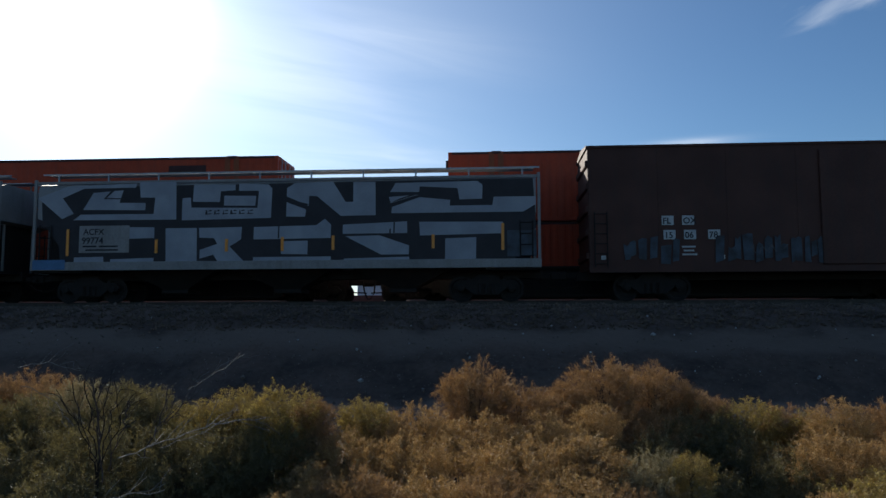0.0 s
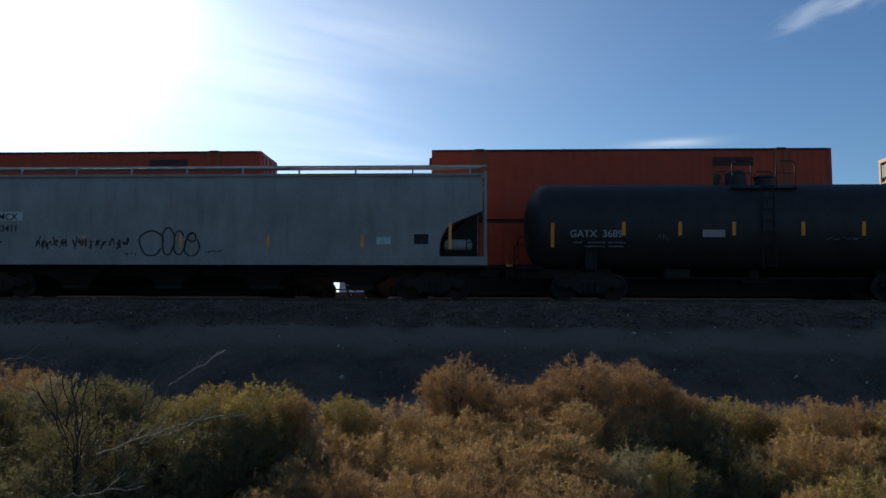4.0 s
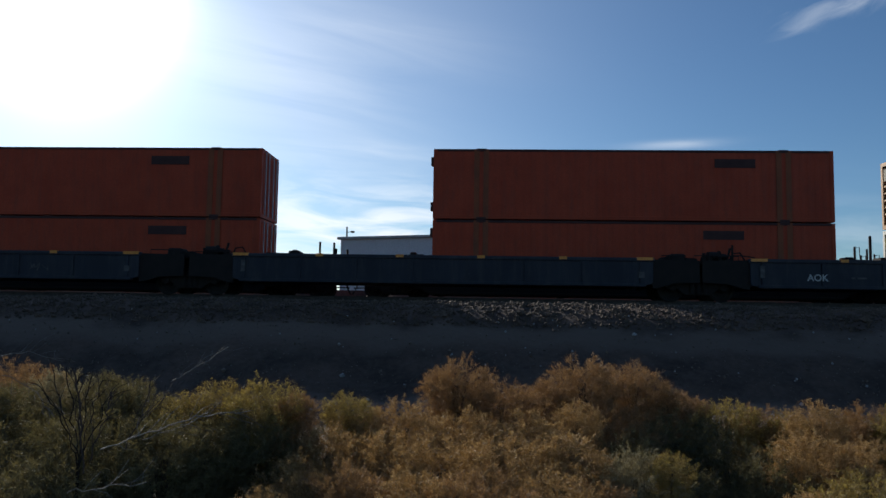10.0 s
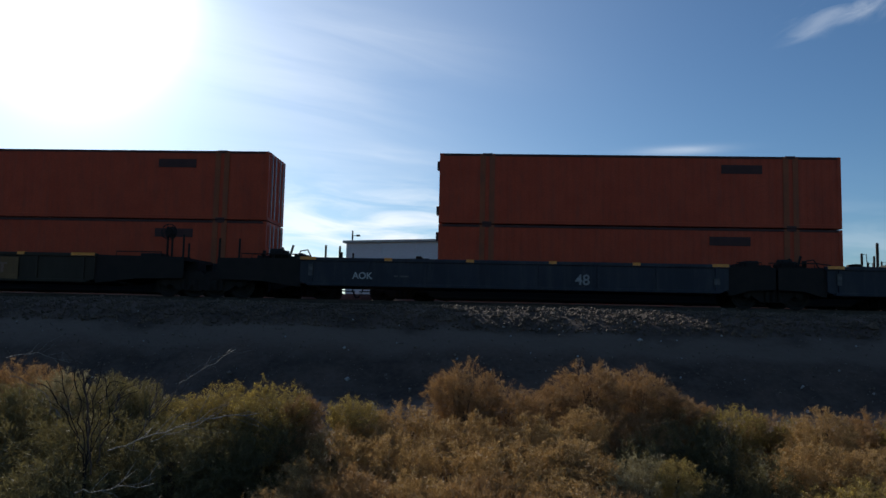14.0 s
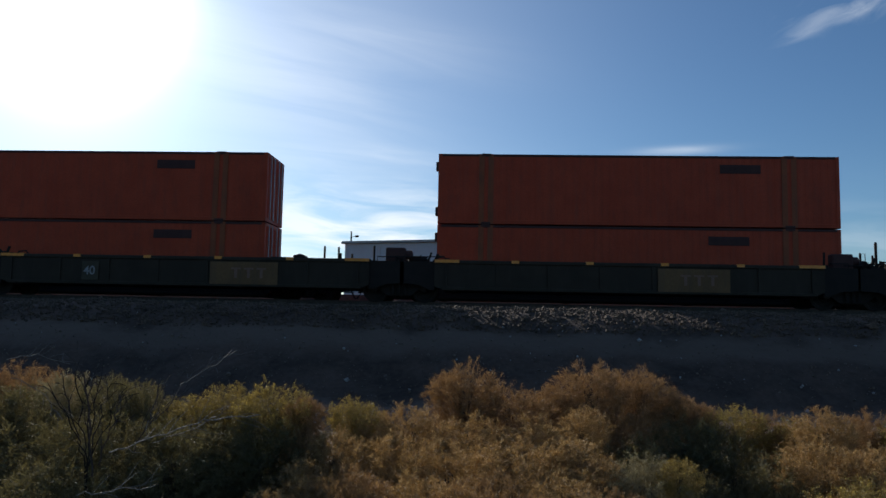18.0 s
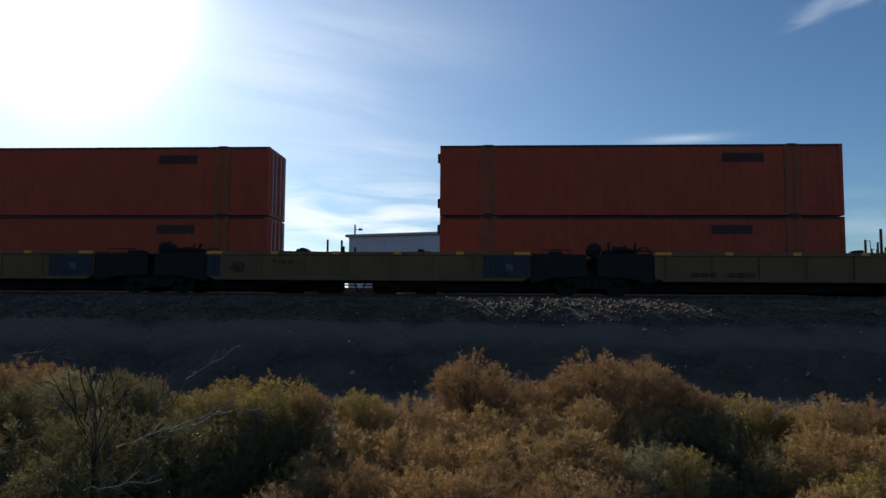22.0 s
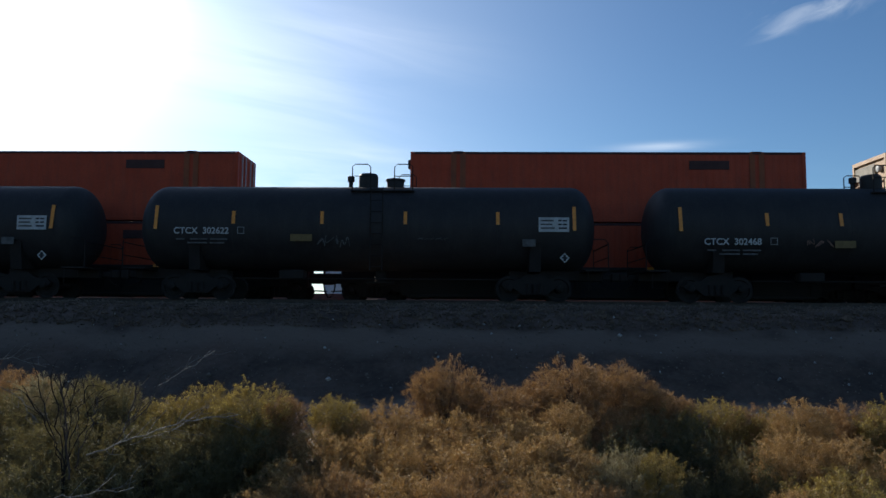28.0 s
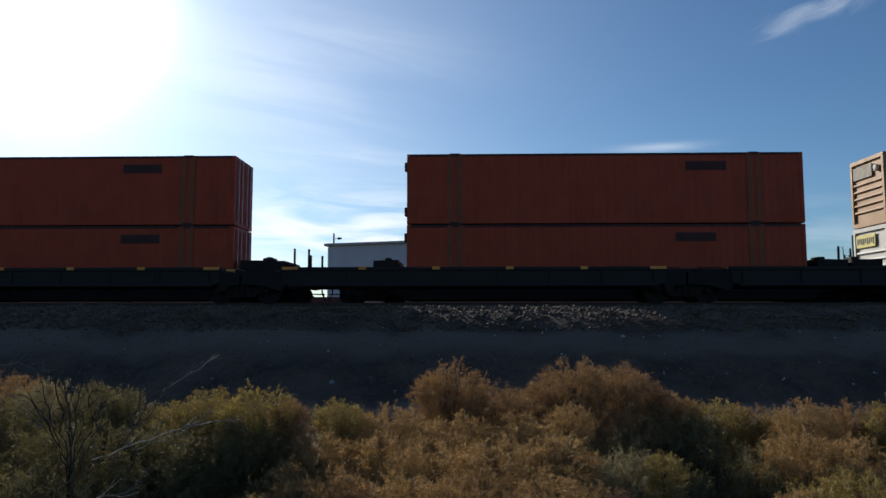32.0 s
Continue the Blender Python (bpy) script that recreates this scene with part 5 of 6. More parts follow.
def joint_rigging(car, x, seed, z=1.38, lift=0.0):
    """Brake gear on the deck over a joint between two units."""
    rnd = random.Random(seed)
    h = rnd.uniform(0.22, 0.36) + lift
    y = rnd.uniform(-0.9, -0.4)
    cyl = part("brake_cylinder", Mesh().lathe([(x - 0.32, 0.06), (x - 0.28, h * 0.5), (x + 0.12, h * 0.5), (x + 0.16, h * 0.34), (x + 0.36, h * 0.3)], 16, "x", (0, y, z + h * 0.5)).done("brake_cylinder", M["frame"]), car, "black brake cylinder")
    part("flange", Mesh().lathe([(x + 0.1, h * 0.62), (x + 0.15, h * 0.62)], 16, "x", (0, y, z + h * 0.5)).done("flange", M["frame"]), cyl)
    part("lever", Mesh().prism([(x + 0.36, z + 0.05), (x + 0.42, z + 0.05), (x + 0.55, z + h + 0.12), (x + 0.48, z + h + 0.14)], y - 0.03, y + 0.03).done("lever", M["frame"], False), car)
    top = z + rnd.uniform(0.1, 0.2)
    part("train_pipe", Mesh().tube([(x - 0.9, -1.2, z - 0.03), (x - 0.85, -1.2, top), (x + 0.7, -1.2, top + 0.02), (x + 1.2, -1.2, top - 0.04), (x + 1.25, -1.2, z - 0.03)], 0.022).done("train_pipe", M["frame"]), car)
    for k in range(3):
        dx = rnd.uniform(-0.75, 1.1)
        part("deck_bracket", Mesh().box(x + dx - 0.05, x + dx + 0.05, -1.15, -1.05, z - 0.03, z + rnd.uniform(0.12, 0.3), 0.01).done("deck_bracket", M["frame"], False), car)
    part("air_hose", Mesh().tube([(x + 0.55, -0.5, z + 0.02), (x + 0.7, -0.5, z + h * 0.9), (x + 0.95, -0.5, z + h), (x + 1.15, -0.5, z + 0.02)], 0.028, 7).done("air_hose", M["frame"]), car, "looped rubber air hose")


boxcar(226.73, 18.6, "dark brown high-cube box car with white stencil panels", box_finish)
hopper(206.95, 225.11, "grey covered hopper car with large silver and black graffiti", graffiti_finish)
hopper(186.23, 205.70, "plain grey covered hopper car with black stencilling", plain_hopper_finish)
tank_car(170.38, 183.97, "black tank car with yellow reflectors and a pink patch", tank_letters("GATX", " 3689", 1.0, 2.1, 0.34, True, True, tag_first),
         (172.8, 174.7, 176.5, 178.8, 180.8), (1.75, 2.6), (2.15, 2.62))
hopper(148.61, 168.14, "light grey covered hopper car with black scribbled tags", tagged_hopper_finish)
tank_car(131.21, 146.64, "black tank car with yellow reflectors and white lettering", tank_letters("TCBX", " 256035", 0.72, 2.15, 0.38, True, False),
         (134.3, 137.4, 140.2, 143.4), (1.75, 2.66), (2.2, 2.66), -0.2)
tank_car(112.82, 128.55, "black tank car with faded silver graffiti letters", tank_letters("X", "2 1308", 1.9, 2.3, 0.3, False, True, tag_silver),
         (118.8, 122.2, 125.4), (2.0, 2.9), (2.2, 2.65), -0.25, 0.48)
for k, (a, b) in enumerate(((93.19, 107.91), (75.43, 89.93), (57.47, 72.07), (39.52, 54.27), (21.62, 36.27))):
    c = well_unit(a, b, "navy", "empty dark navy blue well car unit", navy_finish(k), 3.1 if k == 4 else 1.65, 2.9 if k == 0 else 1.65, 6, True, k == 0)
    if k == 4:
        stanchion(c, -2.28, 0.7); stanchion(c, -3.0, 0.7)
    elif k == 0:
        brake_stand(c, b - a + 2.06)
        stanchion(c, -0.5, 0.55); stanchion(c, -1.3, 0.3)
    elif k % 2 == 0:
        stanchion(c, -0.5, 0.55); stanchion(c, -1.3, 0.3)
    for x0, h in ((b - a + 0.75, 0.24), (-1.3, 0.2)):
        m2 = Mesh().box(x0, x0 + 0.5, -0.9, -0.2, 1.36, 1.4 + h, 0.05).prism([(x0 + 0.45, 1.36), (x0 + 0.45, 1.36 + h * 0.7), (x0 + 0.95, 1.5), (x0 + 1.0, 1.36)], -0.7, 0.3)
        part("brake_rigging", m2.done("brake_rigging", M["frame"]), c)
    joint_rigging(c, -0.95, 200 + k, 1.38, 0.12)
for k, (a, b) in enumerate(((1.5, 14.26), (-14.24, -1.2), (-29.71, -16.57), (-45.17, -31.98), (-61.0, -47.26))):
    c = well_unit(a, b, "olive", "empty dark olive well car unit with yellow edge markers", olive_finish(k), 1.25 if k < 4 else 2.2, 1.25 if k else 3.3, 6, True, k == 0)
    joint_rigging(c, -0.7, 210 + k)
    if k:
        part("valve_box", Mesh().box(b - a + 0.5, b - a + 1.2, -1.0, -0.6, 1.36, 1.9, 0.04).lathe([(b - a + 1.2, 0.16), (b - a + 1.4, 0.16), (b - a + 1.45, 0.08)], 12, "x", (0, -0.8, 1.66)).done("valve_box", M["rust_dark"], False), c, "dull red brake valve box")
        stanchion(c, b - a + 0.12, 0.55)
    if k == 0:
        brake_stand(c, b - a + 2.29); stanchion(c, b - a + 3.05, 0.8); stanchion(c, b - a + 3.25, 0.5)
    if k == 4:
        brake_stand(c, -0.89, h=0.6)
        stanchion(c, -1.47, 0.95); stanchion(c, -2.0, 0.95)
for k, (a, b) in enumerate(((-78.5, -66.85), (-94.0, -82.7), (-109.4, -98.1), (-124.8, -113.3), (-140.5, -128.9))):
    c = well_unit(a, b, "sand", "empty sand-yellow well car unit with dull end panels", sand_finish(k), 2.0 if k < 4 else 2.4, 2.0 if k else 2.4, 6, True, k == 0)
    if k == 0:
        brake_stand(c, b - a + 1.86); stanchion(c, b - a + 2.71, 1.0); stanchion(c, b - a + 2.5, 0.6)
    stanchion(c, -0.6, 0.35); stanchion(c, -1.5, 0.45)
    joint_rigging(c, -1.0, 220 + k)
    m2 = Mesh().lathe([(-0.4, 0.1), (-0.3, 0.24), (0.3, 0.24), (0.4, 0.1)], 14, "y", (-1.9, -0.4, 1.6)).box(-1.6, -0.8, -0.9, -0.3, 1.36, 1.56, 0.04)
    part("brake_rigging", m2.done("brake_rigging", M["frame"]), c)
tank_car(-161.44, -146.69, "black tank car with a sunlit end and yellow patch", tank_letters("CTCX", "302468", 1.2, 1.95, 0.31, True, True, tag_third), (-158.5, -156, -152.8, -149.5))
tank_car(-179.62, -165.07, "black tank car with white lettering and a scribbled tag", tank_letters("CTCX", "302622", 1.05, 2.25, 0.31, True, True, tag_second), (-176.9, -173.8, -170.9, -167.7))
tank_car(-198.08, -183.31, "black tank car with white lettering and data panel", tank_letters("CTCX", "302132", 1.15, 1.9, 0.31, True, True), (-195.2, -192.1, -189.5, -185.9), fittings=0.15)
for k, (a, b) in enumerate(((-217.0, -202.3), (-232.4, -219.2), (-247.6, -234.6), (-262.8, -249.8))):
    well_unit(a, b, "black", "empty black well car unit", plain, 1.5, 0.7 if k else 2.2, 6 if k else 0, True, k == 0, top=1.22)

# the far train's cars under the containers
for x0, x1, le, re, tl, tr in ((X_L - 0.35, -8.68, 1.25, 1.9, True, True), (-2.21, 14.64, 1.05, 1.25, True, True), (17.2, 34.0, 1.25, 1.25, True, True)):
    c = well_unit(x0, x1, "black", "black well car unit under stacked containers", plain, le, re, 6, tl, tr, 0.42, pose(x0, FAR_Y, RAIL))
    STACKED.append((c, x0, FAR_Y, RAIL))
    if x1 == -8.68:
        part("hose_bundle", Mesh().lathe([(-0.4, 0.1), (-0.3, 0.26), (0.3, 0.26), (0.4, 0.1)], 14, "y", (x1 - x0 + 1.0, -0.4, 1.75)).done("hose_bundle", M["frame"]), c)
        coupler(c, x1 - x0 + 1.8, x1 - x0 + 3.2)
        part("coupler_shank", Mesh().box(-6.25 - x0, -4.75 - x0, -0.2, 0.25, 0.77, 1.2, 0.05).done("coupler_shank", M["frame"]), c)
        part("draft_gear", Mesh().box(x1 - x0 + 1.6, x1 - x0 + 2.5, -0.5, 0.4, 0.6, 1.4, 0.06).done("draft_gear", M["frame"]), c)
        for x, z0, z1 in ((-6.76, 1.3, 2.41), (-6.15, 0.85, 2.38), (-6.06, 0.85, 2.12), (-5.57, 0.85, 2.09)):
            part("stanchion", Mesh().tube([(x - x0, -0.05, z0), (x - x0, -0.05, z1)], 0.047, 8).done("stanchion", M["frame"]), c)
    if x0 == -2.21:
        coupler(c, -1.0, -3.1)
        part("draft_gear", Mesh().box(-2.58, -1.0, -0.5, 0.45, 0.56, 1.42, 0.06).done("draft_gear", M["frame"]), c)
        part("air_hose", Mesh().tube([(-3.37, -0.25, 0.95), (-3.29, -0.25, 0.45), (-3.15, -0.25, 0.18), (-3.03, -0.25, 0.2), (-2.89, -0.25, 0.45), (-2.83, -0.25, 0.95)], 0.035, 8).done("air_hose", M["frame"]), c, "hanging rubber air hose")

# ---- warehouse and posts beyond ----
wh = thing("warehouse", "long pale metal warehouse with a flat roof", "building", at=pose(-15.85, 85, 0.6, 0, 0, -18))
part("wall", Mesh().box(0, 26, 0, 18, 0, 9.1).done("wall", M["wall"], False), wh)
part("roof", Mesh().box(-0.35, 26.3, -0.35, 18.3, 9.1, 9.4, 0.05).done("roof", M["steel"], False), wh)
for k in range(7):
    part("wall_seam", Mesh().box(k * 4.2 + 0.3, k * 4.2 + 0.38, -0.05, 0.0, 0, 9.1).done("wall_seam", M["wall"], False), wh)
lampm = Mesh().tube([(0.6, 0.3, 9.3), (0.6, 0.3, 10.6)], 0.09, 8)
part("roof_pole", lampm.done("roof_pole", M["frame"]), wh)
part("roof_lamp", Mesh().lathe([(-0.25, 0.05), (-0.1, 0.14), (0.25, 0.1)], 10, "x", (1.3, 0.3, 10.0)).tube([(0.6, 0.3, 10.0), (1.1, 0.3, 10.0)], 0.03).done("roof_lamp", M["frame"]), wh)


def post(x, y, top, r=0.09, hook=False):
    z = ground_z(y) - 0.1
    p = thing("steel_post", "dark steel post beyond the tracks", "post", "posts beyond the tracks", at=pose(x, y, z))
    m = Mesh().lathe([(0, r * 1.6), (0.25, r * 1.6), (0.27, r), (top - z - 0.1, r), (top - z, r * 0.7)], 10, "z")
    part("shaft", m.done("shaft", M["frame"]), p)
    if hook:
        part("bracket", Mesh().tube([(0, 0, top - z - 0.1), (0.35, 0, top - z - 0.05), (0.4, 0, top - z - 1.2)], 0.03).done("bracket", M["frame"]), p)


for row in (
    (28.77, 58, 7.02, 0.09, True),
    (31.25, 62, 6.68, 0.07, True),
    (29.68, 58, 6.84, 0.08, False),
    (28.39, 55, 7.53, 0.1, False),
    (30.23, 58, 6.44, 0.07, True),
):
    post(*row)


# ---- loose stones ----


def stones(name, label, count, xr, yr, size, material, seed, lift=0.3):
    rs = np.random.RandomState(seed)
    base = np.array([(1, 0, 0), (-1, 0, 0), (0, 1, 0), (0, -1, 0), (0, 0, 1), (0, 0, -1)], float)
    faces = np.array([(0, 2, 4), (2, 1, 4), (1, 3, 4), (3, 0, 4), (2, 0, 5), (1, 2, 5), (3, 1, 5), (0, 3, 5)])
    V = np.zeros((count, 6, 3))
    for i in range(count):
        x, y = rs.uniform(*xr), rs.uniform(*yr)
        r = size * rs.lognormal(0, 0.35)
        v = base * (1 + rs.uniform(-0.35, 0.35, (6, 1))) * r * rs.uniform(0.6, 1.2, (1, 3))
        a = rs.uniform(0, 6.3); b = rs.uniform(-0.6, 0.6)
        ca, sa, cb, sb = math.cos(a), math.sin(a), math.cos(b), math.sin(b)
        v = v @ np.array([(ca, sa, 0), (-sa, ca, 0), (0, 0, 1)]) @ np.array([(1, 0, 0), (0, cb, sb), (0, -sb, cb)])
        V[i] = v + (x, y, bumpy_z(x, y) + r * lift)
    F = (faces[None] + 6 * np.arange(count)[:, None, None]).reshape(-1, 3)
    me = bpy.data.meshes.new(name)
    me.from_pydata(V.reshape(-1, 3).tolist(), [], F.tolist())
    me.materials.append(material)
    thing(name, label, "gravel", kind="stuff", data=me)


stones("shoulder_gravel", "coarse grey ballast stones along the shoulder edge", 15000, (-17, 17), (17.3, 20.0), 0.031, M["ballast"], 1)
stones("track_ballast", "dark grey ballast stones beside the rails", 7000, (-17, 17), (20.0, 26.2), 0.03, M["ballast"], 2)
stones("bank_gravel", "scattered small stones on the dirt bank", 5000, (-16, 18), (12.5, 17.2), 0.018, M["bank_stone"], 3)
stones("verge_stones", "pale stones strewn along the foot of the bank", 700, (-5, 8.5), (12.0, 14.3), 0.026, M["pale_stone"], 5)
stones("pale_stones", "a few pale stones lying on the dirt bank", 110, (-13, 15), (13.2, 18.0), 0.028, M["pale_stone"], 4)

# ---- desert shrubs ----


def leaf_material(name, a, b, through_colour, through=0.25):
    ma = bpy.data.materials.new(name)
    ma.use_nodes = True
    N, L = ma.node_tree.nodes, ma.node_tree.links
    p = N["Principled BSDF"]
    geo = N.new("ShaderNodeNewGeometry")
    ramp = N.new("ShaderNodeMix"); ramp.data_type = "RGBA"
    L.new(geo.outputs["Random Per Island"], ramp.inputs[0])
    ramp.inputs[6].default_value, ramp.inputs[7].default_value = (*a, 1), (*b, 1)
    co = N.new("ShaderNodeTexCoord"); n = N.new("ShaderNodeTexNoise"); n.inputs["Scale"].default_value = 5.0
    L.new(co.outputs["Object"], n.inputs["Vector"])
    mr = N.new("ShaderNodeMapRange"); mr.inputs[1].default_value = 0.3; mr.inputs[2].default_value = 0.7; mr.inputs[3].default_value = 0.65; mr.inputs[4].default_value = 1.25
    L.new(n.outputs["Fac"], mr.inputs[0])
    mul = N.new("ShaderNodeMix"); mul.data_type = "RGBA"; mul.blend_type = "MULTIPLY"; mul.inputs[0].default_value = 1.0
    L.new(ramp.outputs[2], mul.inputs[6]); L.new(mr.outputs[0], mul.inputs[7])
    L.new(mul.outputs[2], p.inputs["Base Color"]); p.inputs["Roughness"].default_value = 0.75
    tr = N.new("ShaderNodeBsdfTranslucent"); tr.inputs["Color"].default_value = (*through_colour, 1)
    mx = N.new("ShaderNodeMixShader"); mx.inputs[0].default_value = through
    L.new(p.outputs[0], mx.inputs[1]); L.new(tr.outputs[0], mx.inputs[2])
    L.new(mx.outputs[0], N["Material Output"].inputs["Surface"])
    return ma


LEAF = {
    "rust": leaf_material("shrub_rust", (0.21, 0.122, 0.056), (0.31, 0.19, 0.09), (0.31, 0.175, 0.066)),
    "straw": leaf_material("shrub_straw", (0.26, 0.16, 0.063), (0.4, 0.255, 0.105), (0.38, 0.225, 0.075)),
    "gold": leaf_material("shrub_gold", (0.19, 0.142, 0.05), (0.29, 0.215, 0.07), (0.3, 0.21, 0.05)),
    "olive": leaf_material("shrub_olive", (0.1, 0.088, 0.043), (0.17, 0.143, 0.064), (0.17, 0.137, 0.048)),
    "sage": leaf_material("shrub_sage", (0.18, 0.15, 0.085), (0.28, 0.235, 0.13), (0.26, 0.21, 0.1)),
    # lighter tip colours: the crowns' sunlit fringe is put into them
    "rust_tip": leaf_material("tip_rust", (0.33, 0.2, 0.09), (0.46, 0.3, 0.14), (0.46, 0.27, 0.1), 0.42),
    "straw_tip": leaf_material("tip_straw", (0.42, 0.28, 0.13), (0.58, 0.41, 0.2), (0.52, 0.34, 0.14), 0.42),
    "gold_tip": leaf_material("tip_gold", (0.38, 0.29, 0.07), (0.54, 0.43, 0.12), (0.52, 0.4, 0.09), 0.42),
    "olive_tip": leaf_material("tip_olive", (0.15, 0.125, 0.06), (0.22, 0.185, 0.085), (0.2, 0.165, 0.06), 0.42),
    "sage_tip": leaf_material("tip_sage", (0.29, 0.26, 0.15), (0.4, 0.36, 0.22), (0.36, 0.31, 0.16), 0.42),
}
M["twig"] = surface("twig_bark", (0.09, 0.065, 0.05), (0.06, 0.045, 0.036), 0.9, 0, 6, 50, 0.2)
M["dark_twig"] = surface("dark_bark", (0.035, 0.027, 0.022), (0.022, 0.018, 0.015), 0.9, 0, 6, 50, 0.2)
M["dead_twig"] = surface("dead_branch", (0.27, 0.24, 0.2), (0.18, 0.16, 0.14), 0.85, 0, 6, 50, 0.2)


def blades(start, g, ln, w, rs, colour, name):
    """Loose three-cornered leaflets from start along g."""
    n = len(start)
    side = np.cross(g, rs.normal(size=(n, 3)))
    side /= np.linalg.norm(side, axis=1)[:, None]
    V = np.empty((n, 3, 3))
    V[:, 0], V[:, 1], V[:, 2] = start - side * w * 0.5, start + g * ln, start + side * w * 0.5
    me = bpy.data.meshes.new(name)
    me.vertices.add(n * 3); me.loops.add(n * 3); me.polygons.add(n)
    me.vertices.foreach_set("co", V.reshape(-1).astype(np.float32))
    me.loops.foreach_set("vertex_index", np.arange(n * 3, dtype=np.int32))
    me.polygons.foreach_set("loop_start", np.arange(0, n * 3, 3, dtype=np.int32))
    me.update(calc_edges=True)
    me.materials.append(LEAF[colour])
    return me


def unit(v):
    return v / np.linalg.norm(v, axis=1)[:, None]


def shrub_foliage(seed, colour, stems=170, shoots=15, leaves=15):
    """Curved stems fan out from the root into an uneven, plumed crown of about unit radius; each bears short shoots
    with fine leaflets, and the outer shoots end in lighter tips that carry the sunlit fringe. Gives the foliage and the
    tips."""
    rs = np.random.RandomState(seed)
    wispy, needles = colour in ("olive", "sage"), colour == "rust"
    az, cz = rs.uniform(0, 2 * math.pi, stems), rs.uniform(-0.5, 1.0, stems)
    d = np.stack([np.cos(az) * np.sqrt(1 - cz * cz), np.sin(az) * np.sqrt(1 - cz * cz), cz], 1)
    # plumes: a few directions in which the crown reaches further
    lobes = unit(np.concatenate([[(0.1, 0.0, 1.0)], rs.normal(size=(9, 3)) + (0, 0, 0.5)]))
    near = np.exp(-(np.arccos(np.clip(d @ lobes.T, -1, 1)) / 0.38) ** 2) * np.concatenate([[1.0], rs.uniform(0.45, 1.0, 9)])
    reach = 0.7 + 0.27 * near.max(1) + rs.normal(scale=0.05, size=stems)
    tip = d * reach[:, None]
    tip[:, 2] = np.where(tip[:, 2] < 0, tip[:, 2] * 3.6, tip[:, 2])
    base = np.stack([d[:, 0] * 0.14, d[:, 1] * 0.14, np.full(stems, -2.1)], 1)
    bend = np.stack([tip[:, 0] * 0.55, tip[:, 1] * 0.55, tip[:, 2] - 0.38], 1) + rs.normal(scale=0.05, size=(stems, 3))
    n = stems * shoots
    k = np.repeat(np.arange(stems), shoots)
    s = 1 - 0.7 * rs.uniform(size=n) ** 1.1
    u = s[:, None]
    p = base[k] * (1 - u) ** 2 + 2 * bend[k] * u * (1 - u) + tip[k] * u * u
    tangent = unit((bend[k] - base[k]) * (1 - u) + (tip[k] - bend[k]) * u)
    q = unit(tangent * 0.6 + rs.normal(scale=0.62, size=(n, 3)) + (0, 0, 0.5 if wispy else 0.3))
    ls = rs.uniform(0.1, 0.32 if wispy else 0.25, n)
    m = n * leaves
    j = np.repeat(np.arange(n), leaves)
    f = rs.uniform(0.05, 1.0, m)
    start = p[j] + q[j] * (ls[j] * f)[:, None] + rs.normal(scale=0.022, size=(m, 3))
    g = unit(q[j] * (1.0 if wispy else 0.75) + rs.normal(scale=0.6, size=(m, 3)) + d[k[j]] * (0.6 if needles else 0.0))
    ln, w = (0.082 if needles else 0.058) * rs.uniform(0.5, 1.5, m), (0.0105 if needles else 0.0135) * rs.uniform(0.6, 1.4, m)
    # the shoots themselves, as thin twiglets
    start = np.concatenate([start, p]); g = np.concatenate([g, q])
    ln, w = np.concatenate([ln, ls * 1.1])[:, None], np.concatenate([w, np.full(n, 0.008)])[:, None]
    fit = 0.97 / np.percentile((start + g * ln)[:, 2], 99.7)
    fit_side = 0.85 / np.percentile(np.abs(start[:, 0]), 97)
    size = np.array([fit_side, fit_side, fit])
    start, p, ls = start * size, p * size, ls * fit
    crown = blades(start, g, ln, w, rs, colour, "foliage")
    ends = np.flatnonzero((s > 0.78) & (rs.uniform(size=n) < 0.75))
    e = np.repeat(ends, 6)
    bright_tips = blades(p[e] + q[e] * (ls[e] * rs.uniform(0.7, 1.05, len(e)))[:, None] + rs.normal(scale=0.01, size=(len(e), 3)),
                   unit(q[e] + rs.normal(scale=0.7, size=(len(e), 3))), 0.034 * rs.uniform(0.6, 1.3, (len(e), 1)), 0.013 * rs.uniform(0.7, 1.3, (len(e), 1)), rs, colour + "_tip", "bloom")
    return crown, bright_tips


def shrub_stems(seed):
    rs = np.random.RandomState(seed)
    m = Mesh()
    for _ in range(18):
        a, t = rs.uniform(0, 6.28), rs.uniform(0.15, 1.25)
        e = Vector((math.cos(a) * math.sin(t), math.sin(a) * math.sin(t), math.cos(t))) * rs.uniform(0.1, 0.4)
        mid = Vector((e.x * 0.4, e.y * 0.4, e.z * 0.55)) + Vector(rs.normal(scale=0.04, size=3))
        m.tube([(0.08 * math.cos(a), 0.08 * math.sin(a), -2.2), mid - Vector((0, 0, 0.6)), e], 0.016, 4)
    return m.done("woody_base", M["twig"])


TONE = {"rust": "rust-brown dried desert shrub with feathery twigs", "straw": "straw-coloured dry rabbitbrush shrub", "gold": "yellow-green flowering rabbitbrush shrub",
        "olive": "dark olive green desert shrub", "sage": "grey-green desert saltbush shrub"}
FOLIAGE = {(c, v): shrub_foliage(100 + 7 * i + v, c) for i, c in enumerate(TONE) for v in range(3)}
STEMS = [shrub_stems(k) for k in range(3)]


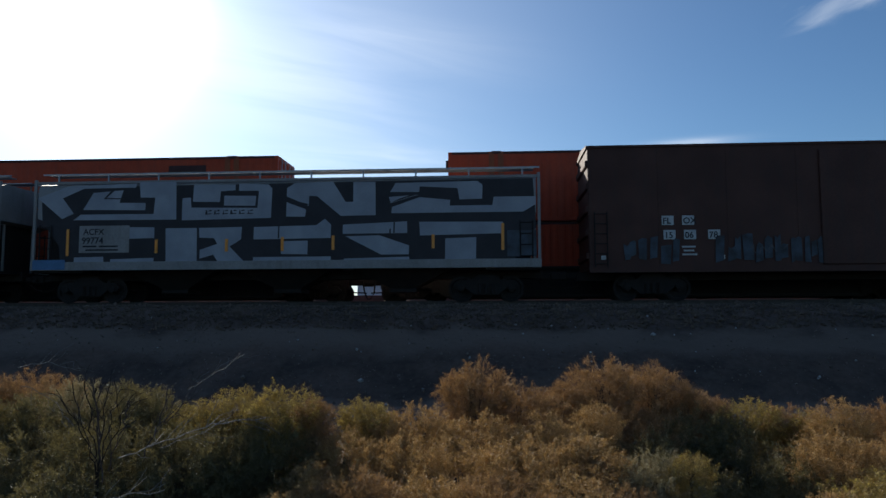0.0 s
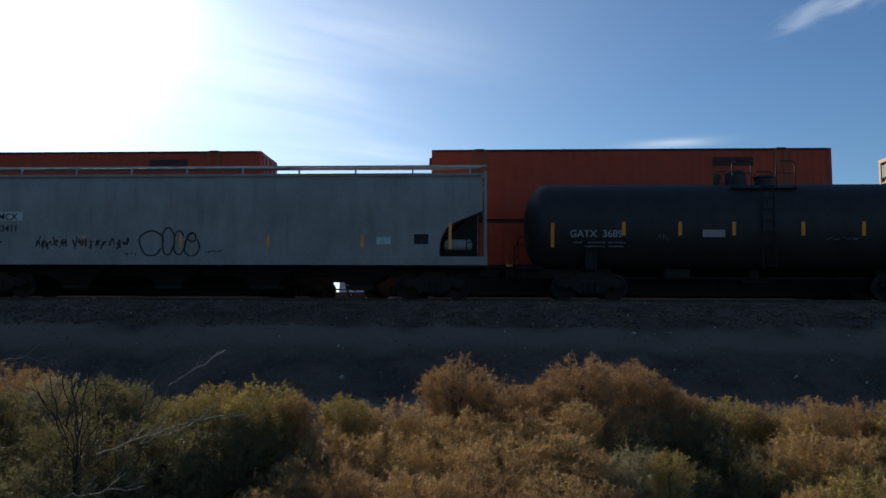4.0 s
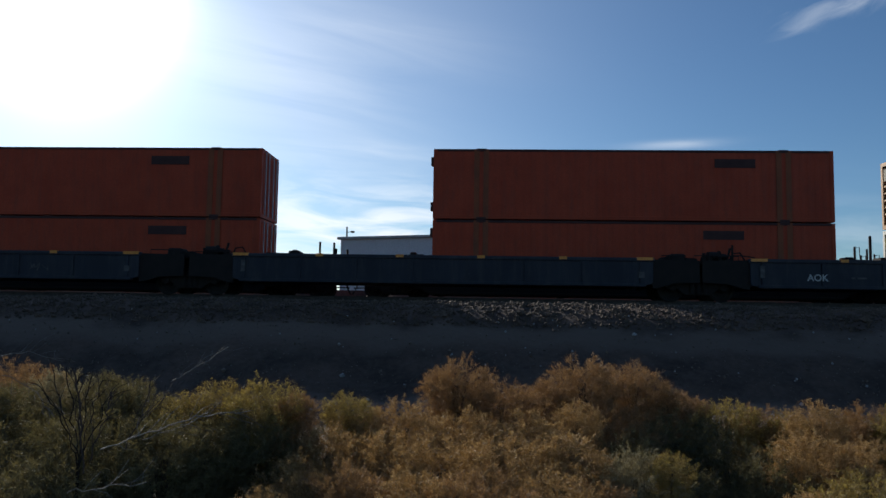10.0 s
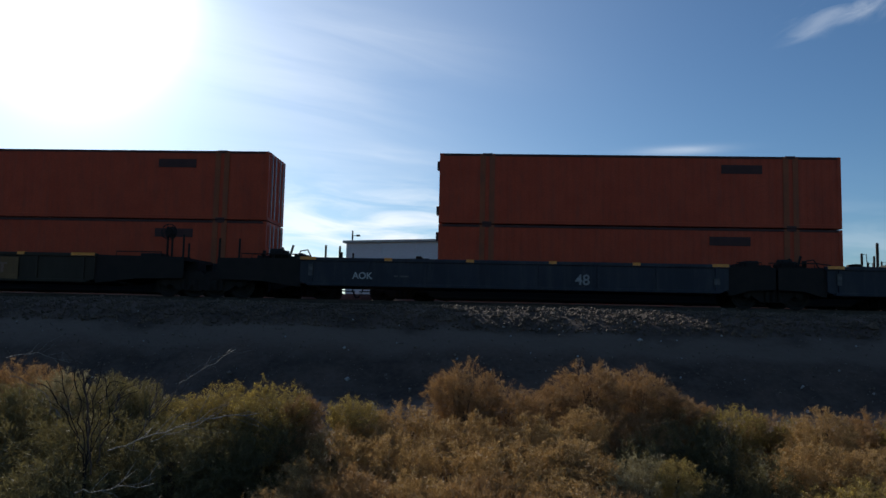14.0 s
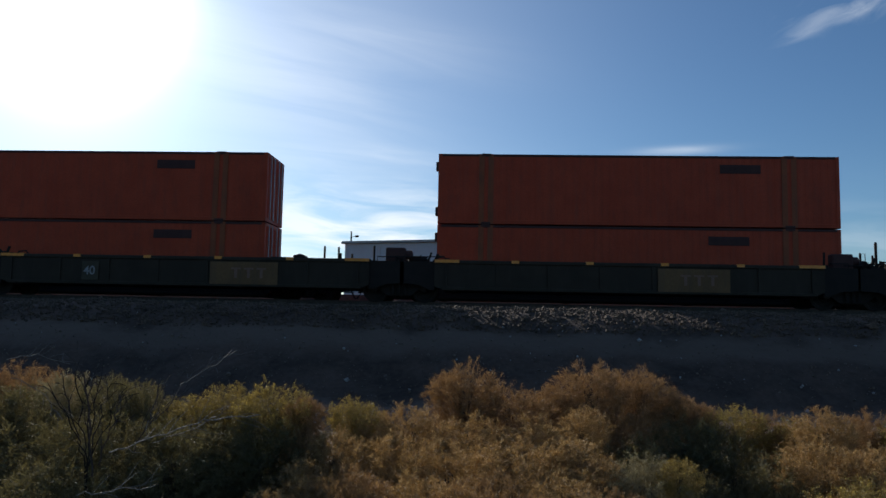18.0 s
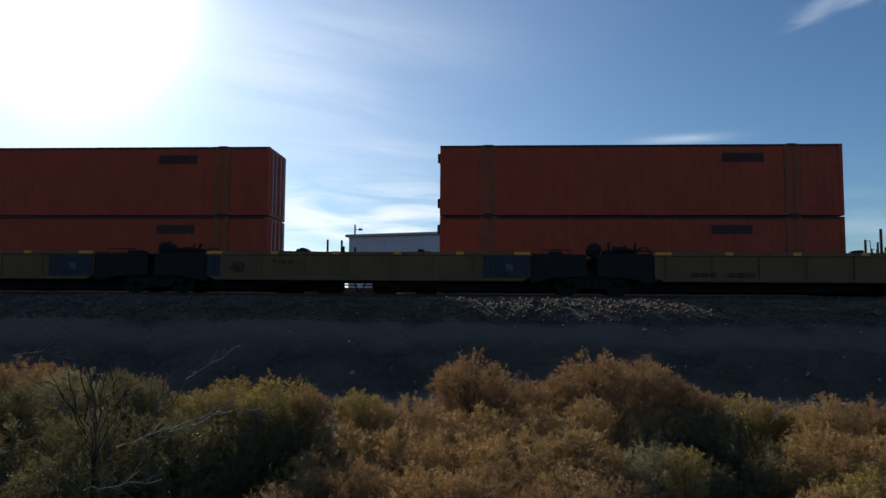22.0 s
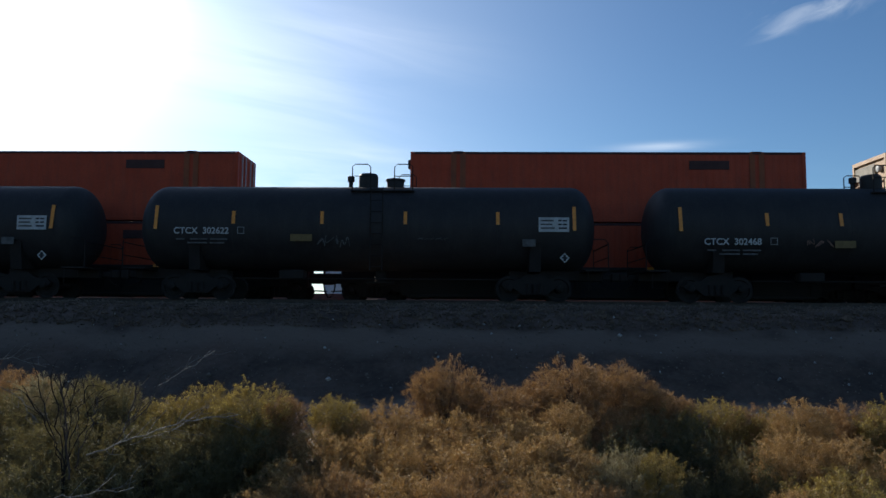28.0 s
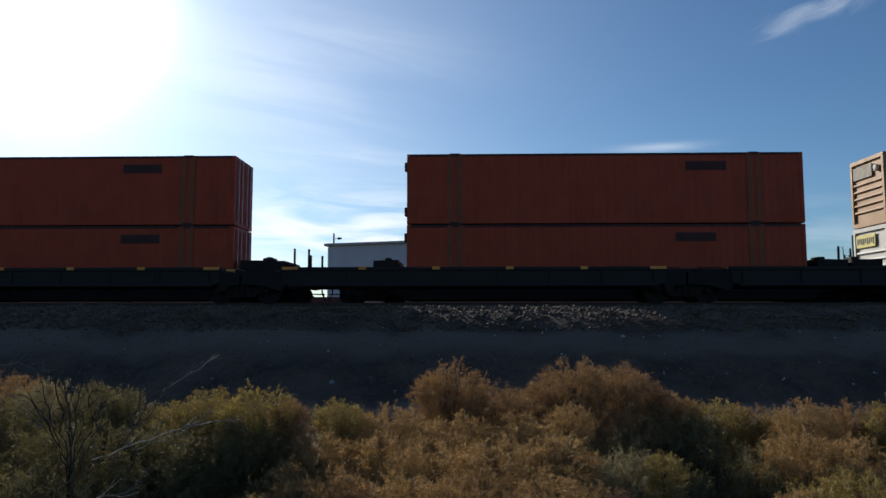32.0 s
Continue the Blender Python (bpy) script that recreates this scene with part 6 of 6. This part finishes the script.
def shrub(x, y, radius, top, colour, v):
    """radius and top of the crown; the skirt runs down into the soil."""
    z = top - radius
    wide, deep = 1.0 + 0.16 * ((v * 37) % 10) / 10, 0.95 + 0.2 * ((v * 53) % 10) / 10
    s = thing("desert_shrub", TONE[colour], "shrub", "shrubs below the bank", at=pose(x, y, ground_z(y)))
    crown, bright_tips = FOLIAGE[colour, v % 3]
    for name, me in (("foliage", crown), ("bloom", bright_tips), ("woody_base", STEMS[v % 3])):
        part(name, me, s, at=pose(0, 0, z - ground_z(y), 0, 0, 0) @ Matrix.Diagonal((radius * wide, radius * deep, radius, 1.0)) @ Matrix.Rotation(radians((v * 97) % 360), 4, "Z"))


for row in (
    (-0.18, 7.10, 0.37, 1.17, "rust", 0),
    (0.25, 7.30, 0.33, 0.95, "rust", 1),
    (1.11, 7.80, 0.38, 1.16, "rust", 2),
    (0.71, 7.70, 0.28, 0.94, "rust", 3),
    (1.70, 8.20, 0.36, 1.08, "rust", 4),
    (2.04, 8.20, 0.31, 0.85, "rust", 5),
    (2.31, 8.40, 0.26, 0.75, "rust", 6),
    (2.58, 8.00, 0.35, 0.73, "gold", 7),
    (3.03, 8.20, 0.32, 0.65, "rust", 8),
    (3.23, 7.30, 0.28, 0.81, "straw", 9),
    (3.20, 7.90, 0.30, 0.63, "gold", 10),
    (3.94, 7.80, 0.33, 0.73, "rust", 11),
    (4.22, 7.60, 0.35, 0.76, "gold", 12),
    (2.37, 7.00, 0.45, 0.52, "olive", 13),
    (2.81, 6.50, 0.40, 0.62, "straw", 14),
    (3.15, 6.30, 0.38, 0.61, "straw", 15),
    (2.44, 6.40, 0.34, 0.46, "olive", 16),
    (2.51, 5.00, 0.36, 0.60, "gold", 17),
    (2.17, 5.00, 0.27, 0.48, "straw", 18),
    (1.16, 5.50, 0.31, 0.63, "sage", 19),
    (1.38, 5.40, 0.17, 0.64, "gold", 20),
    (1.90, 6.30, 0.41, 0.31, "olive", 21),
    (0.92, 5.90, 0.34, 0.52, "rust", 22),
    (0.89, 6.70, 0.24, 0.83, "straw", 23),
    (0.45, 6.30, 0.38, 0.79, "straw", 24),
    (-0.09, 6.20, 0.33, 0.81, "straw", 25),
    (-0.62, 6.50, 0.31, 0.84, "straw", 26),
    (-0.86, 6.20, 0.24, 0.77, "straw", 27),
    (-1.06, 6.30, 0.22, 0.91, "gold", 28),
    (-1.11, 5.70, 0.28, 0.73, "straw", 29),
    (-0.70, 5.50, 0.38, 0.73, "straw", 30),
    (-0.23, 5.30, 0.38, 0.74, "straw", 31),
    (0.23, 5.40, 0.39, 0.73, "straw", 32),
    (0.66, 5.70, 0.37, 0.71, "straw", 33),
    (-1.20, 5.00, 0.29, 0.61, "straw", 34),
    (-0.82, 4.80, 0.35, 0.63, "rust", 35),
    (-0.37, 4.60, 0.37, 0.64, "straw", 36),
    (0.05, 4.60, 0.37, 0.65, "rust", 37),
    (0.48, 4.80, 0.35, 0.60, "straw", 38),
    (-1.27, 4.60, 0.19, 0.51, "straw", 39),
    (0.83, 5.00, 0.27, 0.50, "rust", 40),
    # added fillers; the darker olive puts the shade of the gap into leaf colour
    (1.45, 7.40, 0.42, 0.72, "rust", 62),
    (1.35, 6.85, 0.42, 0.56, "olive", 63),
    (1.95, 7.50, 0.40, 0.66, "olive", 64),
    (-2.05, 6.00, 0.25, 1.02, "gold", 41),
    (-1.64, 5.80, 0.29, 1.05, "gold", 42),
    (-1.42, 5.90, 0.18, 0.95, "rust", 43),
    (-1.67, 5.60, 0.36, 0.82, "olive", 44),
    (-1.38, 5.70, 0.22, 0.73, "rust", 45),
    (-4.84, 7.60, 0.35, 1.03, "rust", 46),
    (-4.34, 7.30, 0.33, 0.99, "rust", 47),
    (-5.11, 7.40, 0.34, 0.98, "rust", 48),
    (-3.68, 6.50, 0.37, 1.03, "sage", 49),
    (-3.15, 6.20, 0.35, 1.04, "olive", 50),
    (-2.72, 6.00, 0.32, 1.01, "olive", 51),
    (-2.36, 5.90, 0.28, 0.92, "gold", 52),
    (-3.83, 6.00, 0.34, 0.96, "olive", 53),
    (-4.11, 5.90, 0.36, 0.93, "olive", 54),
    (-3.24, 5.40, 0.45, 0.82, "olive", 55),
    (-2.65, 5.20, 0.45, 0.86, "olive", 56),
    (-2.18, 5.20, 0.42, 0.83, "olive", 57),
    (-1.90, 5.40, 0.31, 0.76, "olive", 58),
    (-2.63, 4.60, 0.45, 0.65, "olive", 59),
):
    shrub(*row)


def branch(points, r, colour, label):
    b = thing("dead_branch", label, "branch", "bare branches among the shrubs")
    rs = random.Random(int(points[0][0] * 1000))
    fine = []
    for (p, q) in zip(points, points[1:]):
        for k in range(5):
            f = k / 5
            fine.append(tuple(p[i] + (q[i] - p[i]) * f + rs.uniform(-0.012, 0.012) for i in range(3)))
    fine.append(points[-1])
    part("stick", Mesh().tube(fine, r, 6).done("stick", M[colour]), b)
    for k in range(2, len(fine) - 1):
        p = fine[k]
        q = tuple(p[i] + (fine[k][i] - fine[k - 2][i]) * rs.uniform(0.6, 1.6) + rs.uniform(-0.09, 0.12) for i in range(3))
        h = tuple((p[i] + q[i]) / 2 + rs.uniform(-0.02, 0.02) for i in range(3))
        part("twig", Mesh().tube([p, h, q], r * 0.5, 5).done("twig", M[colour]), b)


branch([(-2.11, 4.20, 0.79), (-1.94, 4.40, 0.86), (-1.72, 4.60, 0.93), (-1.48, 4.90, 0.93)], 0.0035, "dead_twig", "bleached dead branch lying across the shrubs")
branch([(-1.99, 4.50, 0.81), (-1.82, 4.60, 0.86), (-1.76, 4.90, 0.91)], 0.0022, "dead_twig", "thin bleached dead branch")
branch([(-2.14, 5.20, 1.07), (-2.06, 5.40, 1.16), (-1.94, 5.80, 1.30)], 0.0022, "dead_twig", "thin bleached dead branch")
branch([(-3.25, 5.00, 1.13), (-3.15, 5.20, 1.03), (-2.97, 5.20, 0.82)], 0.0031, "dead_twig", "bleached dead branch over the shrubs")
branch([(-3.59, 5.50, 1.22), (-3.45, 5.70, 1.24), (-3.39, 6.00, 1.15)], 0.0022, "dead_twig", "thin bleached dead branch")
branch([(-2.31, 4.40, 0.60), (-2.41, 4.50, 0.95), (-2.52, 4.60, 1.21)], 0.0053, "twig", "upright bare dark branch")
branch([(-2.29, 4.40, 0.67), (-2.25, 4.50, 0.92), (-2.32, 4.70, 1.06)], 0.0040, "twig", "upright bare dark branch")
branch([(-2.17, 4.60, 0.73), (-2.15, 4.80, 0.91), (-2.20, 5.00, 1.11)], 0.0040, "twig", "upright bare dark branch")
branch([(-2.18, 4.80, 0.84), (-2.11, 5.00, 0.98), (-2.07, 5.10, 1.03)], 0.0031, "twig", "leaning bare dark branch")
branch([(-2.18, 4.00, 0.61), (-2.01, 4.10, 0.61), (-1.84, 4.20, 0.62)], 0.0026, "dead_twig", "thin bleached dead branch")


def bare_bush(label, stems):
    """Leafless stems from one root, each forking into fine twigs."""
    b = thing("bare_bush", label, "bush", "bare branches among the shrubs", at=pose(stems[0][0][0], stems[0][0][1], ground_z(stems[0][0][1])))
    off = Vector(stems[0][0]) - Vector((0, 0, stems[0][0][2] - ground_z(stems[0][0][1])))
    rs = random.Random(5)
    for st in stems:
        foot, mid, tip = (Vector(p) - off for p in st)
        line = [Vector((0, 0, 0))] + [foot * (1 - f) ** 2 + mid * 2 * f * (1 - f) + tip * f * f + Vector([rs.uniform(-0.016, 0.016) for _ in range(3)]) for f in (i / 9 for i in range(10))]
        part("stem", Mesh().tube(line, 0.0036, 5).done("stem", M["dark_twig"]), b)
        for i in range(5, 11):
            way = (line[i] - line[i - 1]).normalized()
            end = line[i] + (way + Vector([rs.uniform(-0.75, 0.75) for _ in range(3)])) * rs.uniform(0.06, 0.15)
            part("twig", Mesh().tube([line[i], (line[i] + end) / 2 + Vector((0, 0, 0.01)), end], 0.0019, 4).done("twig", M["dark_twig"]), b)


bare_bush("dark leafless bush standing among the green shrubs", [
    [(-2.51, 4.70, 0.60), (-2.71, 4.85, 0.89), (-2.88, 5.00, 1.15)],
    [(-2.51, 4.70, 0.60), (-2.59, 4.75, 0.92), (-2.68, 4.80, 1.18)],
    [(-2.51, 4.70, 0.60), (-2.48, 4.65, 0.91), (-2.50, 4.60, 1.15)],
    [(-2.51, 4.70, 0.60), (-2.56, 4.80, 0.89), (-2.56, 4.90, 1.14)],
    [(-2.51, 4.70, 0.60), (-2.40, 4.70, 0.85), (-2.33, 4.70, 1.06)],
    [(-2.51, 4.70, 0.60), (-2.57, 4.65, 0.87), (-2.72, 4.60, 1.09)],
    [(-2.51, 4.70, 0.60), (-2.55, 4.90, 0.87), (-2.60, 5.10, 1.10)],
])


# ---- motion ----
def motions():
    times = [0.0, 2.0, 4.0, 6.0, 8.0, 10.0, 12.0, 14.0, 16.0, 18.0, 20.0, 22.0, 24.0, 26.0, 28.0, 30.0, 32.0]
    for ob, x, y, z in STACKED:
        walk(ob, [(t, pose(x + creep(t), y, z)) for t in (0.0, 19.0, 20.0, 21.0, 22.0, 23.0, 24.0, 25.0, 26.0, 28.0, 30.0, 32.0)])
    for car, u in MOVING:
        walk(car, [(t, pose(u + shift(t), NEAR_Y, RAIL)) for t in times])


motions()
